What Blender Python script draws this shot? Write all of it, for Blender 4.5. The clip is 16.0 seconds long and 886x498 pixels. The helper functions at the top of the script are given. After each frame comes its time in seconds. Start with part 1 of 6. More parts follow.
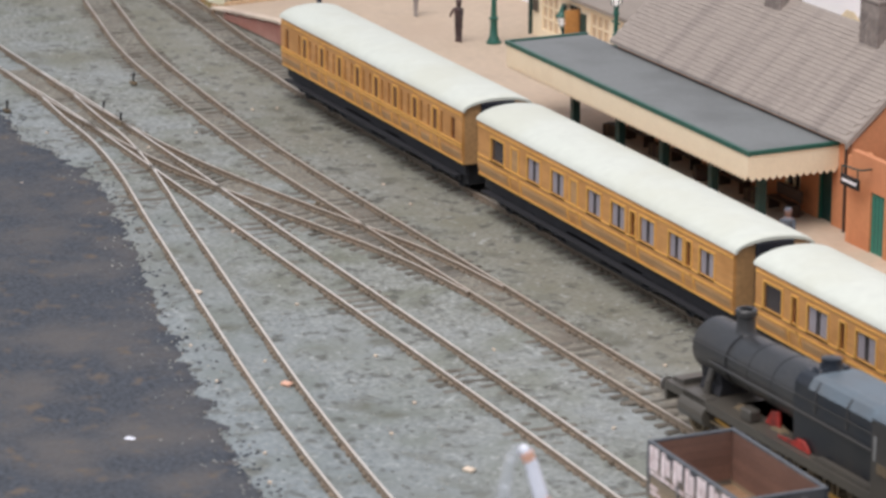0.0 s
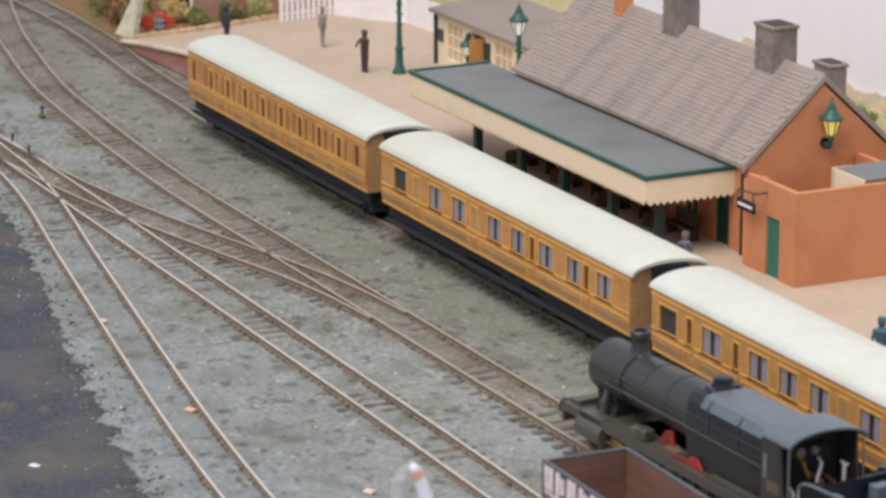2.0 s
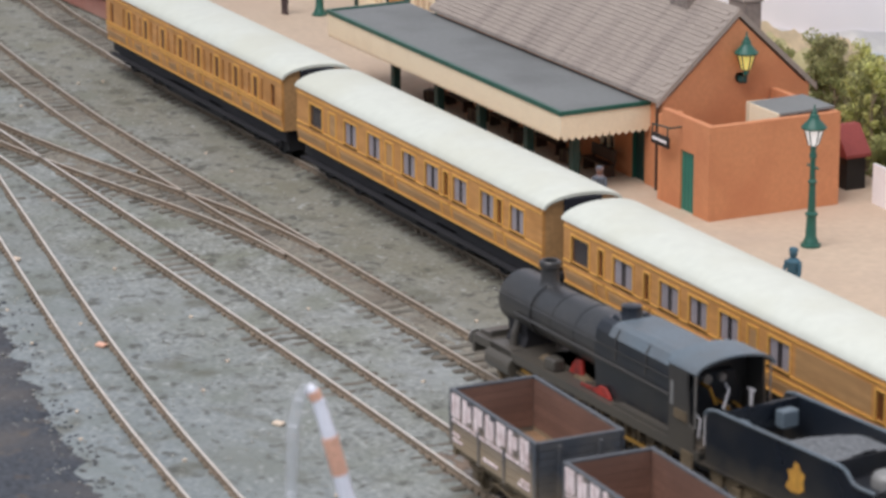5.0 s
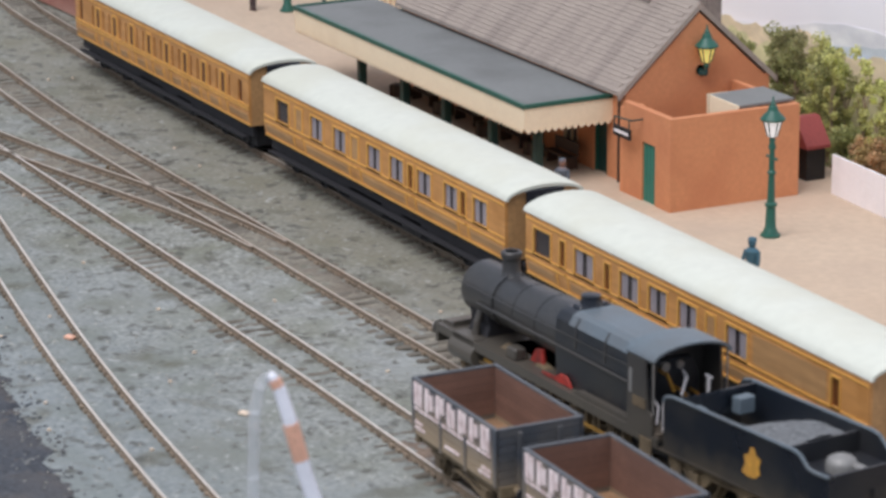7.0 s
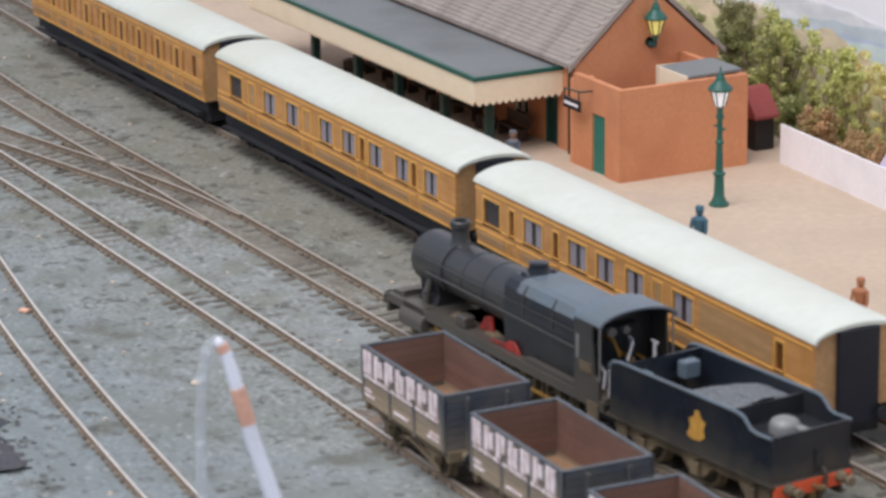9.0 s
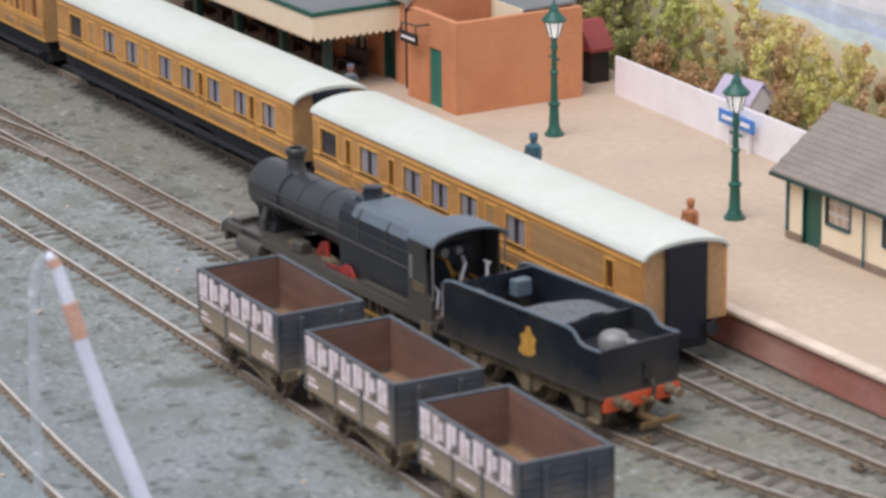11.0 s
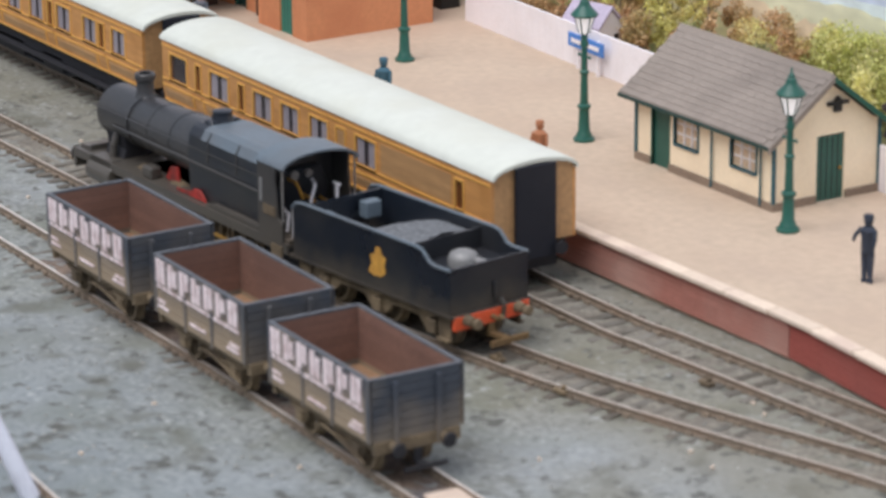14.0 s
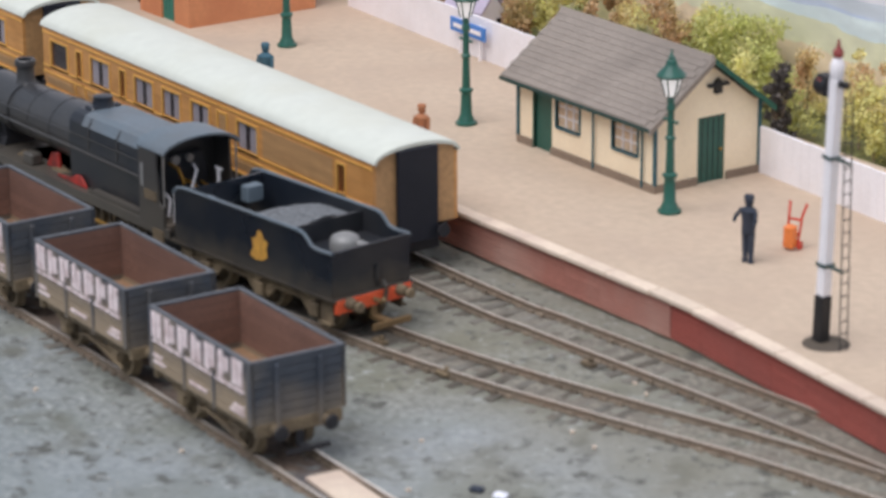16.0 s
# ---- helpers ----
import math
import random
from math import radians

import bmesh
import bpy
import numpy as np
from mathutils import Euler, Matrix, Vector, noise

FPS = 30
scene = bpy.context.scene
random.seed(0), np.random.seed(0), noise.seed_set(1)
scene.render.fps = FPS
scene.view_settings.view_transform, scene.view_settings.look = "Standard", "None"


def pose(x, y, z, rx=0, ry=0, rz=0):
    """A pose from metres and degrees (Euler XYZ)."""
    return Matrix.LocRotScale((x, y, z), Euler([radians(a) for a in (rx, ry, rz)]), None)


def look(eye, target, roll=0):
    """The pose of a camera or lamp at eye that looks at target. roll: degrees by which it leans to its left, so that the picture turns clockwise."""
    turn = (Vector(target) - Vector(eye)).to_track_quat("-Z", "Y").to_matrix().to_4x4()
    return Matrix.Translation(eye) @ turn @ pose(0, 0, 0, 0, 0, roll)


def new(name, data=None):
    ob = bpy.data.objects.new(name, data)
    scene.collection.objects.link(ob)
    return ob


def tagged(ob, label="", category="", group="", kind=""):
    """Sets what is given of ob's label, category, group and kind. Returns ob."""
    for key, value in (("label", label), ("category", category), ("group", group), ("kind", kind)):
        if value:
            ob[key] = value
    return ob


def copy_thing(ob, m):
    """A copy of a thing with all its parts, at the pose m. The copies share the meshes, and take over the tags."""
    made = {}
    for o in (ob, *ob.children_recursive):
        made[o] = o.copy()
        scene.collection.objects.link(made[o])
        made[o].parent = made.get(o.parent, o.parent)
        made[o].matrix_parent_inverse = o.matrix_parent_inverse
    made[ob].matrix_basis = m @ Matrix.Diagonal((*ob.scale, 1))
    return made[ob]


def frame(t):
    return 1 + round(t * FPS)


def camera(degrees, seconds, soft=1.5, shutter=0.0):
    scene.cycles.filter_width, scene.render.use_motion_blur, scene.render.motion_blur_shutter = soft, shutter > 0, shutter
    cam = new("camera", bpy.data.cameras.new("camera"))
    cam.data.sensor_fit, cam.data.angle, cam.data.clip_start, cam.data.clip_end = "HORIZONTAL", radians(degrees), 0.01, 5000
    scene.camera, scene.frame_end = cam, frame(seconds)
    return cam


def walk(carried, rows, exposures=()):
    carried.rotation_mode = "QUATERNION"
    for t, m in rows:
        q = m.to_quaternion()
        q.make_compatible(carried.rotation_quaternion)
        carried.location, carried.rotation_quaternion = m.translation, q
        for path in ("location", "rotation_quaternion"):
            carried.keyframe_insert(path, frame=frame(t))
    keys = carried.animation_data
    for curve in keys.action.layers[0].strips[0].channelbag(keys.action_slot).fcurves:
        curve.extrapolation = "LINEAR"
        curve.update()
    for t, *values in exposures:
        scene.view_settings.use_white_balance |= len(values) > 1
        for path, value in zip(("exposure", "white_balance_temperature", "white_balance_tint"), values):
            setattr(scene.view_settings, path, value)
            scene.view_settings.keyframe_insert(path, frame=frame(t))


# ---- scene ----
FOV = 15.589
SOFT = 3.0
EXPOSURES = [(0, 0.08, 6550, 10), (1, 0.06, 6700, 10), (1.7, 0.03, 6700, 10), (3, -0.02, 6560, 10), (6.5, 0.0, 6400, 10), (8, 0.0, 6250, 10), (11, 0.03, 6280, 10), (13.5, 0.02, 6300, 10), (15, 0.03, 6300, 10), (16, -0.06, 6280, 10)]
PATH = [
    (0, (1.06631, -0.62655, 0.39424), (0.18677, -0.23679, 0.12130), 0.159),
    (0.5, (1.07226, -0.62377, 0.39594), (0.19341, -0.22986, 0.12675), -0.085),
    (1, (1.07611, -0.62145, 0.39860), (0.19904, -0.22143, 0.13264), -0.034),
    (1.5, (1.08282, -0.62219, 0.39916), (0.20800, -0.21533, 0.13618), -0.021),
    (2, (1.08778, -0.62409, 0.39664), (0.21505, -0.21293, 0.13341), -0.109),
    (2.5, (1.09070, -0.62323, 0.39594), (0.21941, -0.20988, 0.13139), -0.109),
    (3, (1.08925, -0.62071, 0.39358), (0.22030, -0.20601, 0.12348), 0.078),
    (3.5, (1.09086, -0.61574, 0.39455), (0.22529, -0.19599, 0.12144), 0.066),
    (4, (1.09211, -0.61767, 0.39353), (0.22945, -0.19400, 0.11724), 0.265),
    (4.2, (1.09244, -0.61326, 0.39101), (0.22989, -0.18999, 0.11380), 0.133),
    (6.3, (1.10533, -0.61158, 0.38152), (0.24306, -0.18377, 0.11047), -0.271),
    (6.5, (1.10865, -0.61427, 0.38489), (0.24856, -0.18475, 0.10965), -0.109),
    (7, (1.11203, -0.61437, 0.38656), (0.25247, -0.18358, 0.11167), -0.362),
    (7.5, (1.11587, -0.61494, 0.38612), (0.25711, -0.18288, 0.11069), -0.599),
    (8, (1.11978, -0.61282, 0.38550), (0.26133, -0.18053, 0.10947), -0.620),
    (8.2, (1.12253, -0.61390, 0.38849), (0.26510, -0.18026, 0.11140), -0.423),
    (10.3, (1.13488, -0.60831, 0.37335), (0.28815, -0.15857, 0.08913), -1.488),
    (10.5, (1.14064, -0.60624, 0.37256), (0.29648, -0.15178, 0.08817), -1.294),
    (11, (1.14813, -0.61345, 0.37151), (0.31648, -0.13894, 0.08307), -0.675),
    (11.5, (1.15009, -0.61712, 0.37030), (0.32284, -0.13651, 0.07932), -0.426),
    (12, (1.15599, -0.61523, 0.36956), (0.33145, -0.12966, 0.07912), -0.547),
    (12.5, (1.16008, -0.61642, 0.36847), (0.34078, -0.12350, 0.07558), -0.681),
    (13, (1.16161, -0.61758, 0.36344), (0.34758, -0.11863, 0.06614), -0.482),
    (13.5, (1.16023, -0.61368, 0.36521), (0.35085, -0.11177, 0.06027), -0.968),
    (14, (1.15418, -0.61240, 0.36509), (0.34909, -0.10415, 0.05928), -0.513),
    (14.5, (1.15414, -0.61081, 0.36587), (0.35338, -0.09691, 0.05816), -0.390),
    (15, (1.15421, -0.60997, 0.36402), (0.35679, -0.08563, 0.06538), -0.429),
    (15.5, (1.15384, -0.60990, 0.36250), (0.36166, -0.07968, 0.06031), -0.607),
    (16, (1.15668, -0.60999, 0.36181), (0.37054, -0.07425, 0.05364), -0.344),
]
# A model railway station in 1:76 scale. World in metres; the builders below take millimetres.
cam = camera(FOV, 16.0, soft=SOFT)
cam.data.dof.use_dof, cam.data.dof.focus_distance, cam.data.dof.aperture_fstop = True, 1.5, 34.0
walk(cam, [(t, look(eye, target, roll)) for t, eye, target, roll in PATH], EXPOSURES)

# ---- light: an exhibition hall, soft white ceiling lamps ----
world = bpy.data.worlds.new("hall")
world.use_nodes = True
scene.world = world
world.node_tree.nodes["Background"].inputs[0].default_value = (0.80, 0.865, 1.0, 1)
world.node_tree.nodes["Background"].inputs[1].default_value = 0.56


def hall_lamp(x, y, z, tx, ty, tz, size, watts, colour):
    data = bpy.data.lights.new("hall_lamp", "AREA")
    data.shape, data.size, data.energy, data.color = "SQUARE", size, watts, colour
    ob = new("hall_lamp", data)
    ob.matrix_world = look((x, y, z), (tx, ty, tz))
    return ob


hall_lamp(0.5, -1.1, 2.25, 0.1, 0.05, 0, 2.0, 70, (1.0, 0.945, 0.935))

# ---- materials ----
def material(name, base, rough=0.6, metal=0.0, vary=0.18, grain=900.0, bump=0.15, patch=60.0, patches=None, amount=0.35, island=0.0, stretch=None, grain_stretch=None, edge=0.45):
    """A procedural surface: base colour, fine grain, larger stains and fine relief. Scales are per metre."""
    m = bpy.data.materials.new(name)
    m.use_nodes = True
    nodes, links = m.node_tree.nodes, m.node_tree.links
    bsdf = nodes["Principled BSDF"]
    bsdf.inputs["Metallic"].default_value = metal
    place_of = nodes.new("ShaderNodeNewGeometry")

    def stretched(scale):
        if not scale:
            return place_of.outputs["Position"]
        turn = nodes.new("ShaderNodeMapping")
        turn.inputs["Scale"].default_value = scale
        links.new(place_of.outputs["Position"], turn.inputs["Vector"])
        return turn.outputs[0]

    fine = nodes.new("ShaderNodeTexNoise")
    fine.inputs["Scale"].default_value, fine.inputs["Detail"].default_value = grain, 5
    links.new(stretched(grain_stretch), fine.inputs["Vector"])
    wide = nodes.new("ShaderNodeTexNoise")
    wide.inputs["Scale"].default_value, wide.inputs["Detail"].default_value = patch, 4
    links.new(stretched(stretch), wide.inputs["Vector"])
    ramp = nodes.new("ShaderNodeValToRGB")
    ramp.color_ramp.elements[0].position, ramp.color_ramp.elements[1].position = 0.25, 0.75
    ramp.color_ramp.elements[0].color = tuple(c * (1 - vary) for c in base) + (1,)
    ramp.color_ramp.elements[1].color = tuple(min(1, c * (1 + vary)) for c in base) + (1,)
    links.new(fine.outputs["Fac"], ramp.inputs["Fac"])
    stain = nodes.new("ShaderNodeValToRGB")
    stain.color_ramp.elements[0].position, stain.color_ramp.elements[1].position = edge, edge + 0.2
    stain.color_ramp.elements[0].color = (0, 0, 0, 1)
    stain.color_ramp.elements[1].color = (amount, amount, amount, 1)
    links.new(wide.outputs["Fac"], stain.inputs["Fac"])
    mix = nodes.new("ShaderNodeMixRGB")
    mix.inputs[2].default_value = tuple(patches or [c * 0.7 for c in base]) + (1,)
    links.new(stain.outputs["Color"], mix.inputs[0])
    links.new(ramp.outputs["Color"], mix.inputs[1])
    out = mix.outputs[0]
    if island:
        info = nodes.new("ShaderNodeObjectInfo")
        geo = nodes.new("ShaderNodeNewGeometry")
        add = nodes.new("ShaderNodeMath")
        add.operation = "ADD"
        links.new(info.outputs["Random"], add.inputs[0])
        links.new(geo.outputs["Random Per Island"], add.inputs[1])
        frac = nodes.new("ShaderNodeMath")
        frac.operation = "FRACT"
        links.new(add.outputs[0], frac.inputs[0])
        span = nodes.new("ShaderNodeMapRange")
        span.inputs[3].default_value, span.inputs[4].default_value = 1 - island, 1 + island
        links.new(frac.outputs[0], span.inputs[0])
        tone = nodes.new("ShaderNodeHueSaturation")
        links.new(span.outputs[0], tone.inputs["Value"])
        links.new(out, tone.inputs["Color"])
        out = tone.outputs[0]
    links.new(out, bsdf.inputs["Base Color"])
    gloss = nodes.new("ShaderNodeMapRange")
    gloss.inputs[3].default_value, gloss.inputs[4].default_value = max(0.02, rough - 0.12), min(1, rough + 0.12)
    links.new(wide.outputs["Fac"], gloss.inputs[0])
    links.new(gloss.outputs[0], bsdf.inputs["Roughness"])
    if bump:
        relief = nodes.new("ShaderNodeBump")
        relief.inputs["Strength"].default_value, relief.inputs["Distance"].default_value = bump, 0.0006
        links.new(fine.outputs["Fac"], relief.inputs["Height"])
        links.new(relief.outputs[0], bsdf.inputs["Normal"])
    return m


def glass_like(name, base, rough=0.08):
    m = material(name, base, rough, vary=0.08, bump=0, amount=0.2)
    return m


M_BALLAST = material("ballast", (0.236, 0.246, 0.226), 0.95, vary=0.55, grain=420, bump=0.9, patch=34, patches=(0.160, 0.168, 0.125), amount=0.75)


def add_tint(m, scale, colour, low, high, most):
    """A broader stain mixed over a material's colour."""
    nodes, links = m.node_tree.nodes, m.node_tree.links
    bsdf = nodes["Principled BSDF"]
    before = bsdf.inputs["Base Color"].links[0].from_socket
    where = nodes.new("ShaderNodeNewGeometry")
    cloud = nodes.new("ShaderNodeTexNoise")
    cloud.inputs["Scale"].default_value, cloud.inputs["Detail"].default_value = scale, 6
    links.new(where.outputs["Position"], cloud.inputs["Vector"])
    cut = nodes.new("ShaderNodeMapRange")
    cut.inputs[1].default_value, cut.inputs[2].default_value, cut.inputs[4].default_value = low, high, most
    links.new(cloud.outputs["Fac"], cut.inputs[0])
    mix = nodes.new("ShaderNodeMixRGB")
    mix.inputs[2].default_value = (*colour, 1)
    links.new(cut.outputs[0], mix.inputs[0])
    links.new(before, mix.inputs[1])
    links.new(mix.outputs[0], bsdf.inputs["Base Color"])


add_tint(M_BALLAST, 7.0, (0.325, 0.355, 0.375), 0.46, 0.66, 0.5)
add_tint(M_BALLAST, 13.0, (0.165, 0.155, 0.105), 0.52, 0.70, 0.6)
def add_belt(m, colour, y0, y1, most, scale=16.0, wander=0.09):
    """Tints the ballast along the line: full at y1, none at y0, with a wandering border."""
    nodes, links = m.node_tree.nodes, m.node_tree.links
    bsdf = nodes["Principled BSDF"]
    before = bsdf.inputs["Base Color"].links[0].from_socket
    where = nodes.new("ShaderNodeNewGeometry")
    split = nodes.new("ShaderNodeSeparateXYZ")
    links.new(where.outputs["Position"], split.inputs[0])
    cloud = nodes.new("ShaderNodeTexNoise")
    cloud.inputs["Scale"].default_value, cloud.inputs["Detail"].default_value = scale, 8
    links.new(where.outputs["Position"], cloud.inputs["Vector"])
    ragged = nodes.new("ShaderNodeMath")
    ragged.operation, ragged.inputs[1].default_value = "MULTIPLY_ADD", wander
    links.new(cloud.outputs["Fac"], ragged.inputs[0])
    links.new(split.outputs[1], ragged.inputs[2])
    cut = nodes.new("ShaderNodeMapRange")
    cut.inputs[1].default_value, cut.inputs[2].default_value, cut.inputs[4].default_value = y0 + wander / 2, y1 + wander / 2, most
    links.new(ragged.outputs[0], cut.inputs[0])
    mix = nodes.new("ShaderNodeMixRGB")
    mix.inputs[2].default_value = (*colour, 1)
    links.new(cut.outputs[0], mix.inputs[0])
    links.new(before, mix.inputs[1])
    links.new(mix.outputs[0], bsdf.inputs["Base Color"])


# Cool light from the front, put into the ballast colour as a blue tint.
add_belt(M_BALLAST, (0.20, 0.245, 0.28), -0.11, -0.23, 0.5)
add_belt(M_BALLAST, (0.21, 0.195, 0.145), -0.085, -0.035, 0.6)
add_tint(M_BALLAST, 48.0, (0.10, 0.098, 0.07), 0.56, 0.72, 0.7)
add_tint(M_BALLAST, 150.0, (0.075, 0.075, 0.065), 0.57, 0.68, 0.8)
add_tint(M_BALLAST, 210.0, (0.42, 0.44, 0.43), 0.62, 0.72, 0.5)
M_BED = material("track_bed", (0.21, 0.195, 0.16), 0.95, vary=0.5, grain=480, bump=0.9, patch=40, patches=(0.15, 0.125, 0.10), amount=0.7)
M_RUSTBED = material("rusty_track_bed", (0.17, 0.125, 0.095), 0.95, vary=0.45, grain=480, bump=0.9, patch=45, patches=(0.085, 0.09, 0.105), amount=0.75)
M_CHAIR = material("rusty_chair", (0.21, 0.165, 0.12), 0.9, vary=0.3, patches=(0.22, 0.18, 0.14), island=0.3)
M_DRY = material("dry_brown_growth", (0.34, 0.20, 0.085), 0.95, vary=0.4, grain=400, patch=40, patches=(0.24, 0.24, 0.09), amount=0.7, island=0.4)
M_STONE = material("ballast_stone", (0.29, 0.29, 0.265), 0.95, vary=0.3, bump=0.4, island=0.4)
M_CINDER = material("cinder", (0.050, 0.057, 0.070), 0.97, vary=0.55, grain=500, bump=0.9, patch=22, patches=(0.11, 0.10, 0.095), amount=0.7)
add_tint(M_CINDER, 90.0, (0.13, 0.10, 0.075), 0.58, 0.72, 0.8)
M_RAIL = material("rusty_rail", (0.25, 0.20, 0.15), 0.6, 0.2, vary=0.3, patches=(0.28, 0.18, 0.12))
M_RAILTOP = material("worn_rail_top", (0.50, 0.45, 0.39), 0.42, 0.3, vary=0.15, patches=(0.46, 0.36, 0.28))
# Specular shine on the siding rails, painted as a paler top colour.
M_RAILGLINT = material("glint_rail_top", (0.74, 0.69, 0.63), 0.35, 0.35, vary=0.12, patches=(0.56, 0.45, 0.36))
M_SLEEPER = material("sleeper", (0.115, 0.10, 0.08), 0.9, vary=0.3, grain=700, patches=(0.20, 0.19, 0.165), amount=0.8, island=0.25)
M_PLATFORM = material("platform_paving", (0.525, 0.415, 0.31), 0.85, vary=0.09, grain=260, bump=0.2, patch=18, patches=(0.47, 0.36, 0.27), amount=0.6)
add_tint(M_PLATFORM, 30.0, (0.44, 0.345, 0.27), 0.55, 0.75, 0.5)
M_COPING = material("platform_coping", (0.70, 0.58, 0.46), 0.8, vary=0.12, patches=(0.5, 0.38, 0.32), amount=0.5, island=0.08)
M_PLATBRICK = material("platform_brick", (0.40, 0.165, 0.125), 0.9, vary=0.12, patch=20, patches=(0.46, 0.29, 0.235), amount=0.7, island=0.05)
M_BRICK = material("orange_brick", (0.62, 0.265, 0.125), 0.85, bump=0.06, vary=0.08, grain=500, patch=45, patches=(0.52, 0.20, 0.095), amount=0.6, island=0.06)
M_SLATE = material("slate", (0.335, 0.286, 0.25), 0.85, vary=0.1, patch=75, patches=(0.19, 0.16, 0.15), amount=0.6, island=0.05, stretch=(1, 0.10, 0.10), edge=0.52)
M_HUTSLATE = material("hut_slate", (0.28, 0.24, 0.205), 0.85, vary=0.1, patch=30, patches=(0.215, 0.185, 0.16), amount=0.6, island=0.045)
M_STACK = material("sooty_chimney_stone", (0.27, 0.225, 0.20), 0.9, vary=0.2, grain=350, bump=0.3, patch=90, patches=(0.15, 0.125, 0.115), amount=0.7)
M_FELT = material("roof_felt", (0.185, 0.195, 0.195), 0.8, vary=0.1, patch=25, patches=(0.125, 0.13, 0.13), amount=0.6)
M_CREAM = material("cream_paint", (0.90, 0.77, 0.56), 0.6, vary=0.05, patches=(0.76, 0.62, 0.44), amount=0.3)
M_GREEN = material("green_paint", (0.018, 0.105, 0.078), 0.4, vary=0.15)
M_DKGREEN = material("dark_green_paint", (0.012, 0.05, 0.045), 0.5, vary=0.15)
M_DOORGREEN = material("door_green_paint", (0.03, 0.20, 0.15), 0.5, vary=0.1)
M_HUTGREEN = material("hut_green_paint", (0.025, 0.10, 0.075), 0.5, vary=0.12)
M_PLINTH = material("brown_plinth", (0.25, 0.19, 0.14), 0.8, vary=0.25)
M_BENCH = material("dark_bench_wood", (0.06, 0.035, 0.025), 0.6)
M_WHITE = material("white_paint", (0.88, 0.85, 0.87), 0.6, vary=0.05, patches=(0.74, 0.70, 0.70), amount=0.4)
M_TEAK = material("varnished_teak", (0.585, 0.29, 0.098), 0.40, vary=0.16, grain=500, grain_stretch=(0.12, 1, 1), patch=70, patches=(0.42, 0.19, 0.05), amount=0.6, bump=0.05)
M_TEAKDARK = material("brown_teak", (0.47, 0.275, 0.125), 0.45, vary=0.2, grain=500, grain_stretch=(0.12, 1, 1), patch=70, patches=(0.40, 0.225, 0.10), amount=0.6, bump=0.05)
M_BEAD = material("gold_beading", (0.74, 0.41, 0.10), 0.4, vary=0.1, bump=0)
M_COACHROOF = material("white_coach_roof", (0.62, 0.645, 0.575), 0.5, vary=0.05, grain=200, patch=22, patches=(0.57, 0.575, 0.48), amount=0.6, bump=0.05)
M_UNDER = material("black_underframe", (0.018, 0.018, 0.022), 0.7, vary=0.3)
M_GANGWAY = material("black_gangway", (0.007, 0.009, 0.017), 0.7, vary=0.2)
M_WINDOW = glass_like("coach_window", (0.045, 0.04, 0.045))
M_CURTAIN = material("window_curtain", (0.36, 0.33, 0.36), 0.6, vary=0.1, bump=0.1)
M_BROWNPANE = glass_like("brown_window", (0.14, 0.05, 0.018), 0.3)
M_LOCO = material("weathered_black", (0.036, 0.038, 0.042), 0.36, vary=0.25, patch=35, patches=(0.055, 0.049, 0.043), amount=0.55, bump=0.08)
M_TENDER = material("black_paint", (0.013, 0.017, 0.025), 0.30, vary=0.2, patch=35, patches=(0.042, 0.04, 0.038), amount=0.5, bump=0.06)
# Grey with the hall light's bluish reflection put into the base colour.
M_SHEENGREY = material("sheen_painted_grey", (0.12, 0.155, 0.185), 0.45, vary=0.15, patch=45, patches=(0.12, 0.13, 0.14), amount=0.6, bump=0.06)
M_RUST = material("brake_dust", (0.20, 0.15, 0.09), 0.8, vary=0.35, patches=(0.06, 0.045, 0.03), amount=0.7)
M_RED = material("red_paint", (0.55, 0.055, 0.028), 0.5, vary=0.15, patches=(0.38, 0.05, 0.03))
M_FRAMERED = material("dull_red_frame", (0.42, 0.035, 0.025), 0.6, vary=0.3, patch=120, patches=(0.12, 0.03, 0.025), amount=0.8)
M_BUFFERRED = material("red_buffer_beam", (0.78, 0.10, 0.035), 0.45, vary=0.15, patches=(0.55, 0.16, 0.05))
M_COUPLING = material("rusty_coupling", (0.20, 0.13, 0.06), 0.6, 0.3, vary=0.3)
M_DARKRED = material("dark_red_roof", (0.26, 0.05, 0.045), 0.7)
M_TEAL = material("teal_frame", (0.02, 0.10, 0.13), 0.5)
M_BRASS = material("brass", (0.55, 0.30, 0.06), 0.35, 0.6, vary=0.2)
M_CREST = material("gold_crest", (0.62, 0.33, 0.06), 0.5, vary=0.3, patches=(0.35, 0.16, 0.05))
M_STEEL = material("bare_steel", (0.50, 0.48, 0.46), 0.35, 0.8, vary=0.15)
M_COAL = material("coal_dust", (0.14, 0.15, 0.16), 0.8, vary=0.6, grain=600, bump=0.9)
M_LID = material("grey_filler_lid", (0.25, 0.25, 0.245), 0.5, 0.2, vary=0.15)
